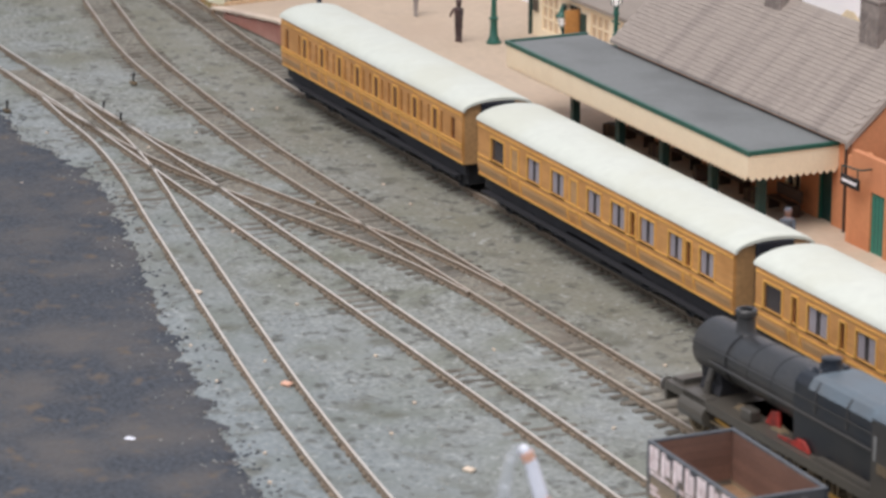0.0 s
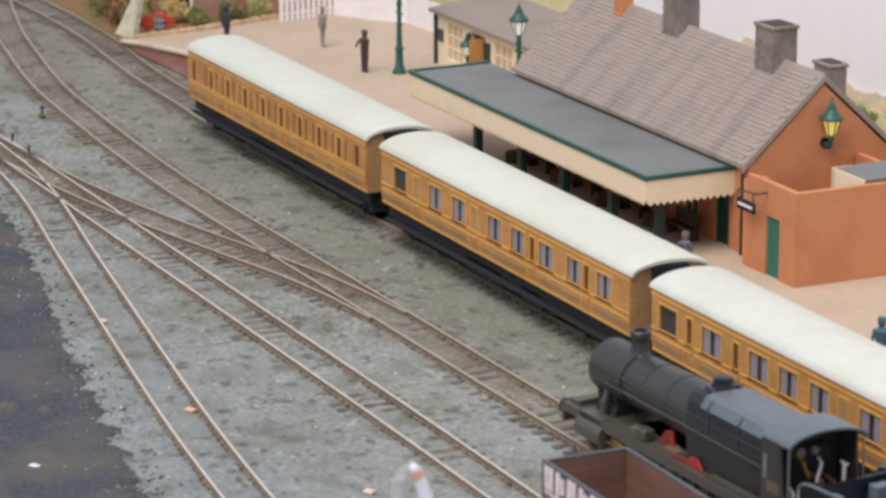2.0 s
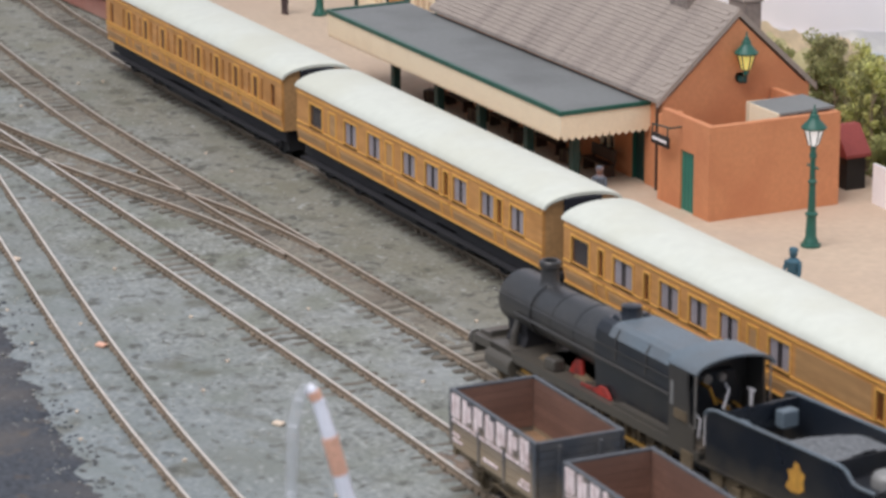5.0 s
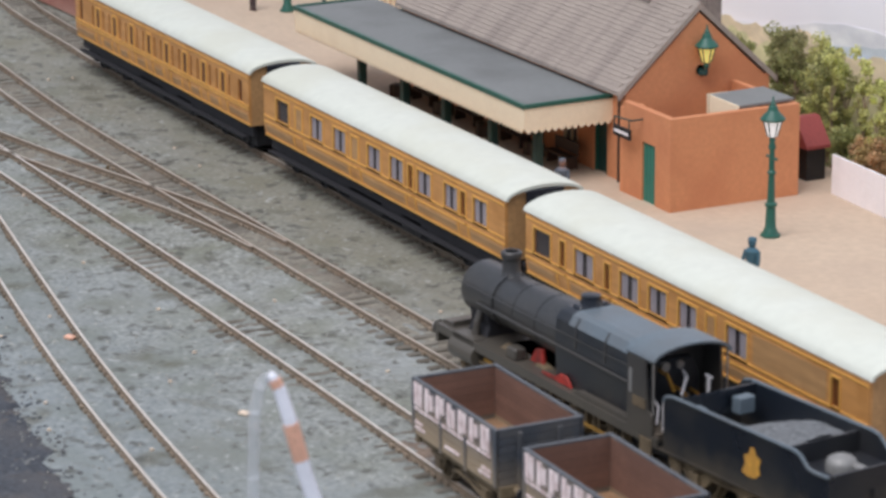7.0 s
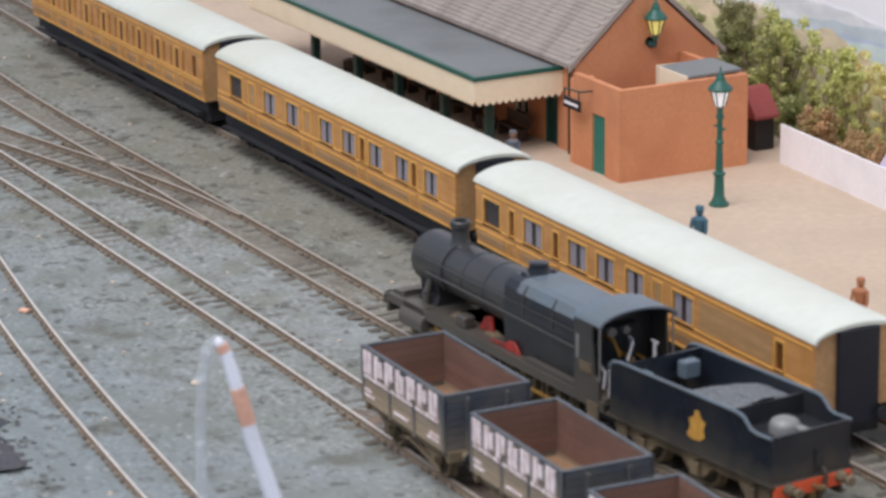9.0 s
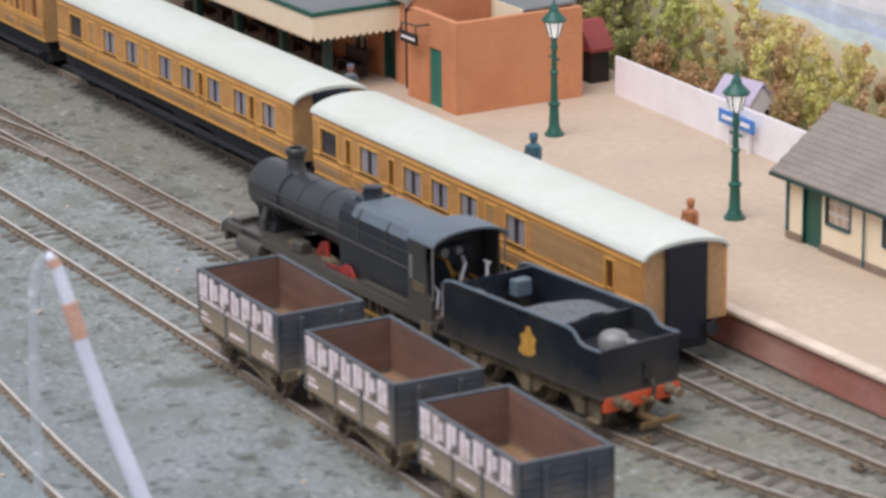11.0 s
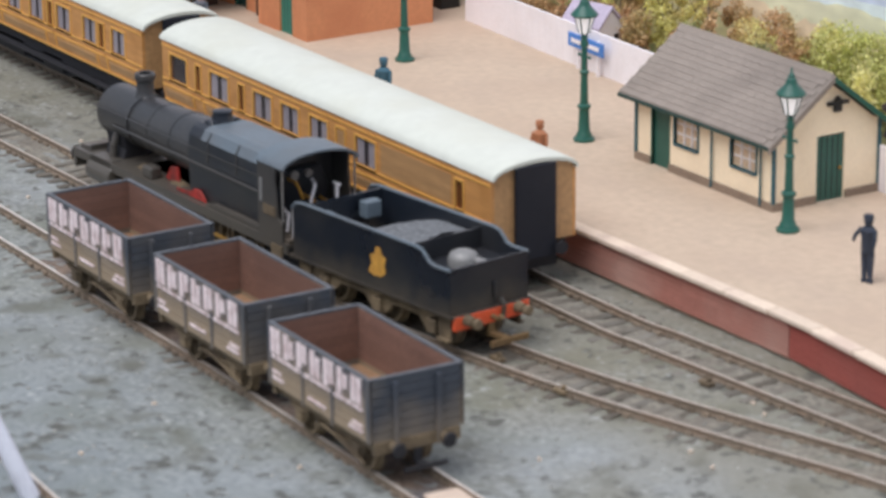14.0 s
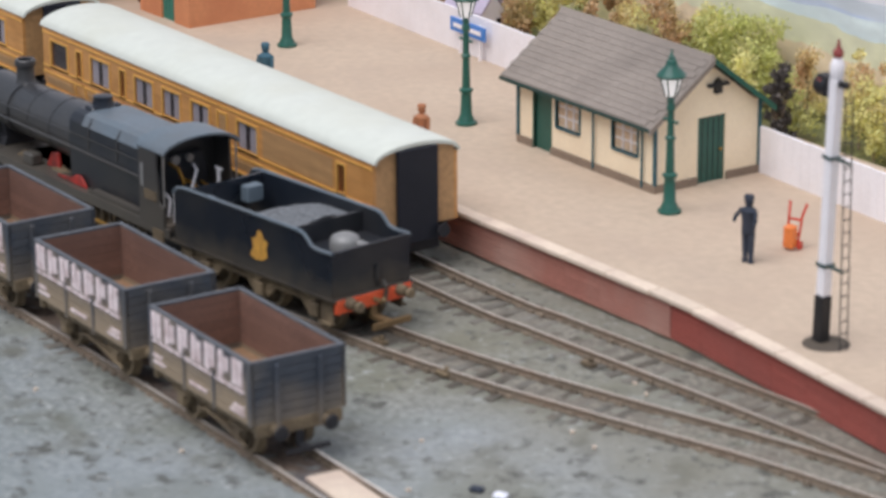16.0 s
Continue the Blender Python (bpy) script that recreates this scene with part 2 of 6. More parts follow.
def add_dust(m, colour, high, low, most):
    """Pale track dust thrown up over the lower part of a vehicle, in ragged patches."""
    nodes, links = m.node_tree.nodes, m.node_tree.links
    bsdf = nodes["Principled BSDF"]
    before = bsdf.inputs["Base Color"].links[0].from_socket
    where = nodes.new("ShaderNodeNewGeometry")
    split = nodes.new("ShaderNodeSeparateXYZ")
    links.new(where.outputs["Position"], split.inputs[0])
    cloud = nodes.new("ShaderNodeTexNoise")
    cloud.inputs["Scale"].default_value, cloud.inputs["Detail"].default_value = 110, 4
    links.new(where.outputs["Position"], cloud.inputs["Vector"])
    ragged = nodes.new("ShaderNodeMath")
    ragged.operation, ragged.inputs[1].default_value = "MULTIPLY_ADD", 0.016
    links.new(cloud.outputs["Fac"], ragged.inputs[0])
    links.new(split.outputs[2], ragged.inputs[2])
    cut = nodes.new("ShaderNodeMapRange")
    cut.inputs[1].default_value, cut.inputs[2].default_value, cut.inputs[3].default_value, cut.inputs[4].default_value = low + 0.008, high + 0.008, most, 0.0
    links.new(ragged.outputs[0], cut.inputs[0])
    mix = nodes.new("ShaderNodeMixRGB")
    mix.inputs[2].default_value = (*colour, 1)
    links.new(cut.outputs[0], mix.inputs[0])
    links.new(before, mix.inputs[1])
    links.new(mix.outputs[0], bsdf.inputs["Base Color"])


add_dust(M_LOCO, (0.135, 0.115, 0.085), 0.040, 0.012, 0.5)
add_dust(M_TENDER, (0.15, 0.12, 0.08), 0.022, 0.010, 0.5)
M_WAGON = material("grey_wagon_paint", (0.052, 0.062, 0.080), 0.6, vary=0.2, patch=60, patches=(0.13, 0.12, 0.11), amount=0.6, island=0.1)
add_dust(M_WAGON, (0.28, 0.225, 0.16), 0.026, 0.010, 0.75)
M_WAGONSIDE = material("dusty_wagon_side", (0.060, 0.062, 0.072), 0.7, vary=0.25, patch=110, patches=(0.27, 0.225, 0.18), amount=0.75, island=0.1)
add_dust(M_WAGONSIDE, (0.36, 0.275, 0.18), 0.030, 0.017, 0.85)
M_WAGONIN = material("brown_wagon_inside", (0.20, 0.108, 0.08), 0.75, vary=0.2, patch=45, patches=(0.15, 0.08, 0.06), amount=0.6, island=0.1)
M_WAGONFLOOR = material("wagon_floor", (0.26, 0.155, 0.085), 0.8, vary=0.2, island=0.1)
M_LETTER = material("pinkish_white_letters", (0.86, 0.74, 0.74), 0.7, vary=0.12, patch=260, patches=(0.56, 0.42, 0.41), amount=0.8)
M_RIMWEAR = material("worn_grey_rim", (0.105, 0.115, 0.13), 0.6, vary=0.35)
M_HEDGE = material("foliage", (0.68, 0.70, 0.29), 0.9, vary=0.3, grain=400, patch=40, patches=(0.52, 0.46, 0.22), amount=0.6, island=0.28)
M_AUTUMN = material("autumn_foliage", (0.90, 0.79, 0.35), 0.9, vary=0.3, grain=400, patch=30, patches=(0.74, 0.50, 0.34), amount=0.8, island=0.25)
M_RUSSET = material("brown_foliage", (0.62, 0.42, 0.24), 0.9, vary=0.3, grain=400, patch=40, patches=(0.52, 0.44, 0.20), amount=0.7, island=0.3)
M_DARKLEAF = material("dark_foliage", (0.38, 0.40, 0.17), 0.9, vary=0.4, grain=400, patch=40, patches=(0.30, 0.24, 0.16), amount=0.6, island=0.3)
M_BARETREE = material("dark_bare_foliage", (0.10, 0.085, 0.075), 0.9, vary=0.4, grain=400, patch=40, island=0.3)
M_TRUNK = material("bark", (0.10, 0.08, 0.06), 0.9)
M_TREETRUNK = material("pale_bark", (0.30, 0.23, 0.16), 0.9, vary=0.3)


def add_translucence(m, share):
    """Thin leaves let part of the light through."""
    nodes, links = m.node_tree.nodes, m.node_tree.links
    bsdf = nodes["Principled BSDF"]
    thin = nodes.new("ShaderNodeBsdfTranslucent")
    links.new(bsdf.inputs["Base Color"].links[0].from_socket, thin.inputs["Color"])
    mix = nodes.new("ShaderNodeMixShader")
    mix.inputs[0].default_value = share
    links.new(bsdf.outputs[0], mix.inputs[1])
    links.new(thin.outputs[0], mix.inputs[2])
    links.new(mix.outputs[0], nodes["Material Output"].inputs["Surface"])


for leaf in (M_HEDGE, M_AUTUMN, M_RUSSET, M_DARKLEAF):
    add_translucence(leaf, 0.45)
M_BLIND = material("tan_blind", (0.66, 0.50, 0.34), 0.5)
M_NET = material("pale_net", (0.60, 0.58, 0.47), 0.9, vary=0.2, grain=500, patch=150, patches=(0.40, 0.38, 0.24), amount=0.7)
M_SANDROCK = material("sandy_rock", (0.52, 0.36, 0.22), 0.9, vary=0.25, grain=300, bump=0.5, patch=80, patches=(0.36, 0.22, 0.12), amount=0.7)
M_REDBRICK = material("dark_red_brick", (0.34, 0.085, 0.065), 0.85, vary=0.15, patches=(0.30, 0.10, 0.08), island=0.06)
M_DKBLUE = material("navy_cloth", (0.028, 0.036, 0.055), 0.8)
M_FIGDARK = material("dark_figure", (0.05, 0.035, 0.035), 0.8, patches=(0.10, 0.05, 0.045), amount=0.8)
M_FIGGREY = material("grey_figure", (0.30, 0.26, 0.24), 0.8)
M_FIGTAN = material("tan_figure", (0.40, 0.17, 0.08), 0.8)
M_FIGSLATE = material("slate_blue_figure", (0.10, 0.12, 0.15), 0.8, patches=(0.40, 0.17, 0.08), patch=140, amount=0.9, edge=0.5)
M_FIGBLUE = material("blue_figure", (0.05, 0.13, 0.18), 0.8)
M_BLUE = material("blue_sign", (0.06, 0.22, 0.60), 0.4, vary=0.05)
M_BLACK = material("black", (0.012, 0.012, 0.014), 0.5)
M_ORANGE = material("orange_paint", (0.80, 0.22, 0.05), 0.5)
M_PLASTIC = material("milky_plastic", (0.84, 0.86, 0.95), 0.25, vary=0.06, bump=0)
M_SOFTORANGE = material("orange_tape", (0.74, 0.42, 0.30), 0.5)


def lamp_glass(name, colour, power):
    m = material(name, colour, 0.3, vary=0.03, bump=0, amount=0.1)
    b = m.node_tree.nodes["Principled BSDF"]
    b.inputs["Emission Color"].default_value, b.inputs["Emission Strength"].default_value = (*colour, 1), power
    return m


M_LAMPWHITE = lamp_glass("white_lamp_glass", (0.95, 0.93, 0.92), 0.35)
M_LAMPYELLOW = lamp_glass("yellow_lamp_glass", (0.95, 0.78, 0.22), 0.35)


# ---- mesh building, in millimetres ----
class Shape:
    def __init__(self):
        self.bm = bmesh.new()

    def box(self, x0, x1, y0, y1, z0, z1, m=None):
        c = [(x, y, z) for x in (x0, x1) for y in (y0, y1) for z in (z0, z1)]
        if m is not None:
            c = [m @ Vector(p) for p in c]
        v = [self.bm.verts.new(p) for p in c]
        for f in ((0, 1, 3, 2), (4, 6, 7, 5), (0, 4, 5, 1), (2, 3, 7, 6), (0, 2, 6, 4), (1, 5, 7, 3)):
            self.bm.faces.new([v[i] for i in f])
        return self

    def prism(self, profile, a, b, axis="x"):
        """A closed outline pushed along an axis from a to b. Outline pairs are the two other axes in order."""
        def at(p, d):
            return {"x": (d, p[0], p[1]), "y": (p[0], d, p[1]), "z": (p[0], p[1], d)}[axis]
        one = [self.bm.verts.new(at(p, a)) for p in profile]
        two = [self.bm.verts.new(at(p, b)) for p in profile]
        n = len(profile)
        for i in range(n):
            self.bm.faces.new((one[i], one[(i + 1) % n], two[(i + 1) % n], two[i]))
        self.bm.faces.new(one[::-1])
        self.bm.faces.new(two)
        return self

    def rod(self, p, q, r, r2=None, seg=10):
        p, q = Vector(p), Vector(q)
        r2 = r if r2 is None else r2
        turn = (q - p).to_track_quat("Z", "Y").to_matrix()
        rings = []
        for end, rad in ((p, r), (q, r2)):
            rings.append([self.bm.verts.new(end + turn @ Vector((rad * math.cos(2 * math.pi * i / seg), rad * math.sin(2 * math.pi * i / seg), 0))) for i in range(seg)])
        for i in range(seg):
            self.bm.faces.new((rings[0][i], rings[0][(i + 1) % seg], rings[1][(i + 1) % seg], rings[1][i]))
        self.bm.faces.new(rings[0][::-1])
        self.bm.faces.new(rings[1])
        return self

    def lathe(self, rows, x=0, y=0, seg=16, axis="z"):
        """Rings (height, radius) turned round an upright (or lengthwise) axis."""
        rings = []
        for h, r in rows:
            ring = []
            for i in range(seg):
                c, s = r * math.cos(2 * math.pi * i / seg), r * math.sin(2 * math.pi * i / seg)
                ring.append(self.bm.verts.new((x + c, y + s, h) if axis == "z" else (h, x + c, y + s)))
            rings.append(ring)
        for a, b in zip(rings, rings[1:]):
            for i in range(seg):
                self.bm.faces.new((a[i], a[(i + 1) % seg], b[(i + 1) % seg], b[i]))
        self.bm.faces.new(rings[0][::-1])
        self.bm.faces.new(rings[-1])
        return self

    def ball(self, x, y, z, r, squash=1.0, seg=10):
        bmesh.ops.create_uvsphere(self.bm, u_segments=seg, v_segments=max(5, seg // 2 + 1), radius=r, matrix=Matrix.Translation((x, y, z)) @ Matrix.Diagonal((1, 1, squash, 1)))
        return self

    def tube(self, path, r, seg=8):
        for a, b in zip(path, path[1:]):
            self.rod(a, b, r, r, seg)
        return self

    def soften(self, width=0.25):
        bmesh.ops.bevel(self.bm, geom=self.bm.edges[:], offset=width, segments=1, affect="EDGES", clamp_overlap=True)
        return self

    def mesh(self, name, mat, smooth=False):
        bmesh.ops.recalc_face_normals(self.bm, faces=self.bm.faces[:])
        bmesh.ops.scale(self.bm, vec=(0.001, 0.001, 0.001), verts=self.bm.verts[:])
        me = bpy.data.meshes.new(name)
        self.bm.to_mesh(me)
        self.bm.free()
        me.materials.append(mat)
        if smooth:
            for p in me.polygons:
                p.use_smooth = True
            me.set_sharp_from_angle(angle=radians(38))
        return me


def thing(name, x, y, z, rz=0, label="", category="", group="", kind="", rx=0, ry=0):
    """An Empty at the base of a thing, in millimetres."""
    ob = new(name)
    ob.empty_display_size = 0.01
    ob.matrix_world = pose(x / 1000, y / 1000, z / 1000, rx, ry, rz)
    return tagged(ob, label, category, group, kind)


def part(name, shape, mat, parent, label="", smooth=False):
    ob = new(name, shape.mesh(name, mat, smooth))
    ob.parent = parent
    if label:
        tagged(ob, label)
    return ob


def solo(name, shape, mat, label, category="", kind="", group="", smooth=False):
    return tagged(new(name, shape.mesh(name, mat, smooth)), label, category, group, kind)


def place(name, me, parent, x, y, z, rz=0, rx=0, ry=0):
    """One more piece on shared mesh data."""
    ob = new(name, me)
    ob.parent = parent
    ob.matrix_local = pose(x / 1000, y / 1000, z / 1000, rx, ry, rz)
    return ob


def spline(points, step=4.0):
    """Points along a smooth curve through the given plan points, at even steps."""
    P = [Vector((*p, 0)) for p in points]
    P = [2 * P[0] - P[1]] + P + [2 * P[-1] - P[-2]]
    raw = []
    for a, b, c, d in zip(P, P[1:], P[2:], P[3:]):
        n = max(4, int((c - b).length / 2))
        for i in range(n):
            t = i / n
            raw.append(0.5 * (2 * b + (c - a) * t + (2 * a - 5 * b + 4 * c - d) * t * t + (3 * b - a - 3 * c + d) * t ** 3))
    raw.append(P[-2])
    out, gone = [raw[0]], 0.0
    for a, b in zip(raw, raw[1:]):
        gone += (b - a).length
        if gone >= step:
            out.append(b)
            gone = 0.0
    return out

# ---- ground ----
def ground_height(x, y):
    return -2.9 + 0.7 * noise.noise((x / 9, y / 9, 0)) + 0.5 * noise.noise((x / 3.5, y / 3.5, 4)) + 0.8 * noise.noise((x / 60, y / 60, 9))


def sheet(x0, x1, y0, y1, step, height):
    s = Shape()
    nx, ny = int((x1 - x0) / step) + 1, int((y1 - y0) / step) + 1
    g = [[s.bm.verts.new((x0 + i * step, y0 + j * step, height(x0 + i * step, y0 + j * step))) for j in range(ny)] for i in range(nx)]
    for i in range(nx - 1):
        for j in range(ny - 1):
            s.bm.faces.new((g[i][j], g[i + 1][j], g[i + 1][j + 1], g[i][j + 1]))
    return s


solo("ground", sheet(-1500, 800, -480, 320, 4.0, ground_height), M_BALLAST, "grey-green ballast and fine gravel on the baseboard", "ground", "structure", smooth=True)
base = Shape().box(-3000, 2500, -1400, 1600, -30, -8)
solo("baseboard", base, M_CINDER, "dark baseboard under the scenery", "baseboard", "structure")


def cinder_edge(x):
    pts = [(-700, -150), (-486, -172), (-430, -165), (-366, -167), (-284, -183), (-178, -206), (-99, -221), (-42, -232), (50, -247), (150, -262), (300, -280), (520, -300)]
    for (a, ya), (b, yb) in zip(pts, pts[1:]):
        if a <= x <= b:
            return ya + (yb - ya) * (x - a) / (b - a) + 6 * noise.noise((x / 14, 3, 0)) + 4 * noise.noise((x / 4.3, 8, 0))
    return pts[0][1]


yard = Shape()
cols = []
for i in range(300):
    x = -690 + i * 2.7
    edge = cinder_edge(x)
    col = []
    for j in range(45):
        y = edge - j * j * 0.14 - j * 0.6
        lift = min(1.0, j / 4) * 1.6 - 0.5
        col.append(yard.bm.verts.new((x, y, ground_height(x, y) + lift + 0.6 * noise.noise((x / 5, y / 5, 2)))))
    cols.append(col)
for a, b in zip(cols, cols[1:]):
    for j in range(44):
        yard.bm.faces.new((a[j], a[j + 1], b[j + 1], b[j]))
solo("cinder_yard", yard, M_CINDER, "dark grey cinder ground beside the siding", "ground", "structure", smooth=True)

# ---- tracks ----
sleeper_mesh = Shape().box(-1.7, 1.7, -15.5, 15.5, -1.4, 0).soften(0.3).mesh("sleeper", M_SLEEPER)
chair_mesh = Shape().box(-1.1, 1.1, -1.6, 1.6, 0, 0.7).mesh("rail_chair", M_RAIL)


def rail_shape(line, off):
    s, rings = Shape(), []
    prof = [(-0.9, -2.5), (0.9, -2.5), (0.9, -2.1), (0.3, -1.9), (0.3, -0.85), (0.64, -0.7), (0.64, -0.12), (0.52, 0), (-0.52, 0), (-0.64, -0.12), (-0.64, -0.7), (-0.3, -0.85), (-0.3, -1.9), (-0.9, -2.1)]
    for i, p in enumerate(line):
        d = (line[min(i + 1, len(line) - 1)] - line[max(i - 1, 0)]).normalized()
        n = Vector((-d.y, d.x, 0))
        rings.append([s.bm.verts.new(p + n * (off + w) + Vector((0, 0, h))) for w, h in prof])
    for a, b in zip(rings, rings[1:]):
        for i in range(len(prof)):
            s.bm.faces.new((a[i], a[(i + 1) % len(prof)], b[(i + 1) % len(prof)], b[i]))
    s.bm.faces.new(rings[0])
    s.bm.faces.new(rings[-1][::-1])
    return s


def track(points, label, spacing=7.8, skip=None, sleepers=True, bed=True, top=-2.55, worn=None, bed_from=-9999.0, bed_mat=None):
    t = thing("railway_track", 0, 0, 0, label=label, category="railway track", group="railway tracks")
    line = spline(points, 4.0)
    for off in (-8.6, 8.6):
        rail = rail_shape(line, off)
        ob = part("rail", rail, M_RAIL, t)
        ob.data.materials.append(worn or M_RAILTOP)
        for p in ob.data.polygons:
            if p.normal.z > 0.9 and p.center.z > -0.0002:
                p.material_index = 1
    if bed:
        ribbon, rows_ = Shape(), []
        for i, p in enumerate(line):
            if p.x < bed_from:
                continue
            d = (line[min(i + 1, len(line) - 1)] - line[max(i - 1, 0)]).normalized()
            n = Vector((-d.y, d.x, 0))
            row_ = []
            for j in range(9):
                o = (-1 + j / 4) * (11.5 + 2.2 * noise.noise((p.x / 7, j, 2)))
                q = p + n * o
                row_.append(ribbon.bm.verts.new((q.x, q.y, ground_height(q.x, q.y) + (0.12 if 0 < j < 8 else -0.6))))
            rows_.append(row_)
        for a, b in zip(rows_, rows_[1:]):
            for j in range(8):
                ribbon.bm.faces.new((a[j], a[j + 1], b[j + 1], b[j]))
        part("track_bed", ribbon, bed_mat or M_BED, t, "brownish ballast between the rails", smooth=True)
    fringe = Shape()
    if sleepers:
        dense = spline(points, spacing)
        for i, p in enumerate(dense[:-1]):
            d = dense[i + 1] - p
            if skip and skip(p.x, p.y):
                continue
            a = math.degrees(math.atan2(d.y, d.x))
            place("sleeper", sleeper_mesh, t, p.x, p.y, top + 0.22 * math.sin(i * 7.1), a + 1.2 * math.sin(i * 3.3))
    for i, p in enumerate(spline(points, 5.0)[:-1]):
        d = p - (before if i else p)
        before = p
        if not i or p.x < -900:
            continue
        m = Matrix.Translation((p.x, p.y, 0)) @ Matrix.Rotation(math.atan2(d.y, d.x), 4, "Z")
        for off in (-8.6, 8.6):
            w = 0.95 + 0.35 * math.sin(i * 5.3 + off)
            fringe.box(-1.3, 1.3, off - w - 0.6, off + w + 0.3, -3.0, -1.75, m)
    tagged(part("rail_fastening", fringe, M_CHAIR, t), kind="stuff")
    return t


track([(-1400, -38), (-1000, 8), (-900, 15), (-830, 16.5), (-760, 14.5), (-700, 9), (-650, 5), (-560, 2), (-480, 0), (0, 0), (270, 0), (320, 3), (388, 9), (433, 13), (484, 16), (560, 18.5), (700, 21)],
      "rusty model rails of the platform line", skip=lambda x, y: x > 440)
track([(-1100, 70), (-960, 12), (-826, -24), (-750, -39), (-650, -55.5), (-560, -63.5), (-453, -70), (-362, -72.5), (-200, -71), (0, -69.5), (150, -66), (230, -58), (300, -49.6), (350, -40.2), (400, -27), (449, -12.8), (493, -3.5), (560, 8)],
      "rusty model rails of the middle line", skip=lambda x, y: x > 400, top=-2.65)
track([(-1100, -133), (-700, -132), (-520, -127), (-400, -126), (-200, -126), (0, -126.2), (182, -128.4), (265, -129.6), (347, -132.2), (420, -135.2), (500, -139)], "rusty model rails of the wagon siding", top=-3.0, bed_from=110.0, bed_mat=M_RUSTBED, worn=M_RAILGLINT)
track([(-560, -131), (-510, -134), (-460, -136), (-394, -143.6), (-305, -159), (-220, -173.2), (-135, -187.3), (-45, -201.7), (30, -212), (100, -220), (200, -230), (270, -235), (420, -247)],
      "rusty model rails of the curving loop siding", skip=lambda x, y: x < -500 or x > -290, bed=False, top=-2.95, worn=M_RAILGLINT)
track([(-640, -131.5), (-550, -130), (-470, -125), (-410, -119), (-360, -111), (-310, -101), (-265, -91), (-220, -81), (-180, -75), (-140, -72)],
      "crossover rails between two model tracks", skip=lambda x, y: x < -520 or x > -170)

# loose ballast stones along the tracks
rng = random.Random(4)
stones = Shape()
for i in range(5600):
    x, y = rng.uniform(-900, 520), rng.uniform(-300, 22)
    if i >= 5200:
        x = rng.uniform(-600, 300)
        y = cinder_edge(x) - abs(rng.gauss(0, 9))
    r = rng.uniform(0.35, 0.85)
    z = ground_height(x, y) + (1.0 if i >= 5200 else 0.1)
    v = [stones.bm.verts.new((x + r * rng.uniform(0.6, 1.3) * a, y + r * rng.uniform(0.6, 1.3) * b, z + r * rng.uniform(0.4, 0.9) * c)) for a, b, c in ((1, 0, 0), (-1, 0, 0), (0, 1, 0), (0, -1, 0), (0, 0, 1), (0, 0, -1))]
    for f in ((0, 2, 4), (2, 1, 4), (1, 3, 4), (3, 0, 4), (2, 0, 5), (1, 2, 5), (3, 1, 5), (0, 3, 5)):
        stones.bm.faces.new([v[k] for k in f])
solo("loose_stones", stones, M_STONE, "loose grey ballast stones between the rails", "gravel", "stuff")


# ---- platform ----
PZ = 12.5
EDGE = [(-736, 20), (-700, 23.5), (-640, 26), (-560, 26), (0, 26), (240, 27), (360, 28.5), (410, 24), (456, 19), (520, 12), (640, -2)]


def edge_y(x):
    for (a, ya), (b, yb) in zip(EDGE, EDGE[1:]):
        if a <= x <= b:
            return ya + (yb - ya) * (x - a) / (b - a)
    return EDGE[-1][1]


def edge_z(x):
    """The platform edge slopes down to the ground at its far end."""
    return PZ if x > -640 else PZ + (x + 640) * 0.099


plat = Shape()
top = [plat.bm.verts.new((x, y, edge_z(x))) for x, y in EDGE] + [plat.bm.verts.new(p) for p in ((640, 190, PZ), (-640, 190, PZ), (-727, 190, PZ), (-713, 112, PZ), (-724, 78, 7.5))]
low = [plat.bm.verts.new((v.co.x, v.co.y, -6)) for v in top]
n = len(EDGE)
plat.bm.faces.new(top[2:n + 2])
for tri in ((0, 1, n + 4), (1, 2, n + 4), (2, n + 3, n + 4), (2, n + 1, n + 3), (n + 1, n + 2, n + 3)):
    plat.bm.faces.new([top[i] for i in tri])
for i in range(len(top)):
    plat.bm.faces.new((low[i], low[(i + 1) % len(top)], top[(i + 1) % len(top)], top[i]))
# the core stands back from the brick face and the coping
for v in plat.bm.verts:
    if v.co.y < 100:
        v.co.y += 2.0
solo("platform", plat, M_PLATFORM, "sandy beige paved station platform with brick face", "platform", "structure")

crumbs = Shape()
for i in range(520):
    x = rng.uniform(-640, 300)
    y = cinder_edge(x) + abs(rng.gauss(0, 6.5)) - 2
    r = rng.uniform(0.4, 1.2)
    z = ground_height(x, y) + 0.2
    v = [crumbs.bm.verts.new((x + r * rng.uniform(0.6, 1.4) * a, y + r * rng.uniform(0.6, 1.4) * b, z + r * rng.uniform(0.3, 0.6) * c)) for a, b, c in ((1, 0, 0), (-1, 0, 0), (0, 1, 0), (0, -1, 0), (0, 0, 1), (0, 0, -1))]
    for f in ((0, 2, 4), (2, 1, 4), (1, 3, 4), (3, 0, 4), (2, 0, 5), (1, 2, 5), (3, 1, 5), (0, 3, 5)):
        crumbs.bm.faces.new([v[k] for k in f])
solo("loose_cinders", crumbs, M_CINDER, "dark cinder crumbs along the yard edge", "cinders", "stuff")


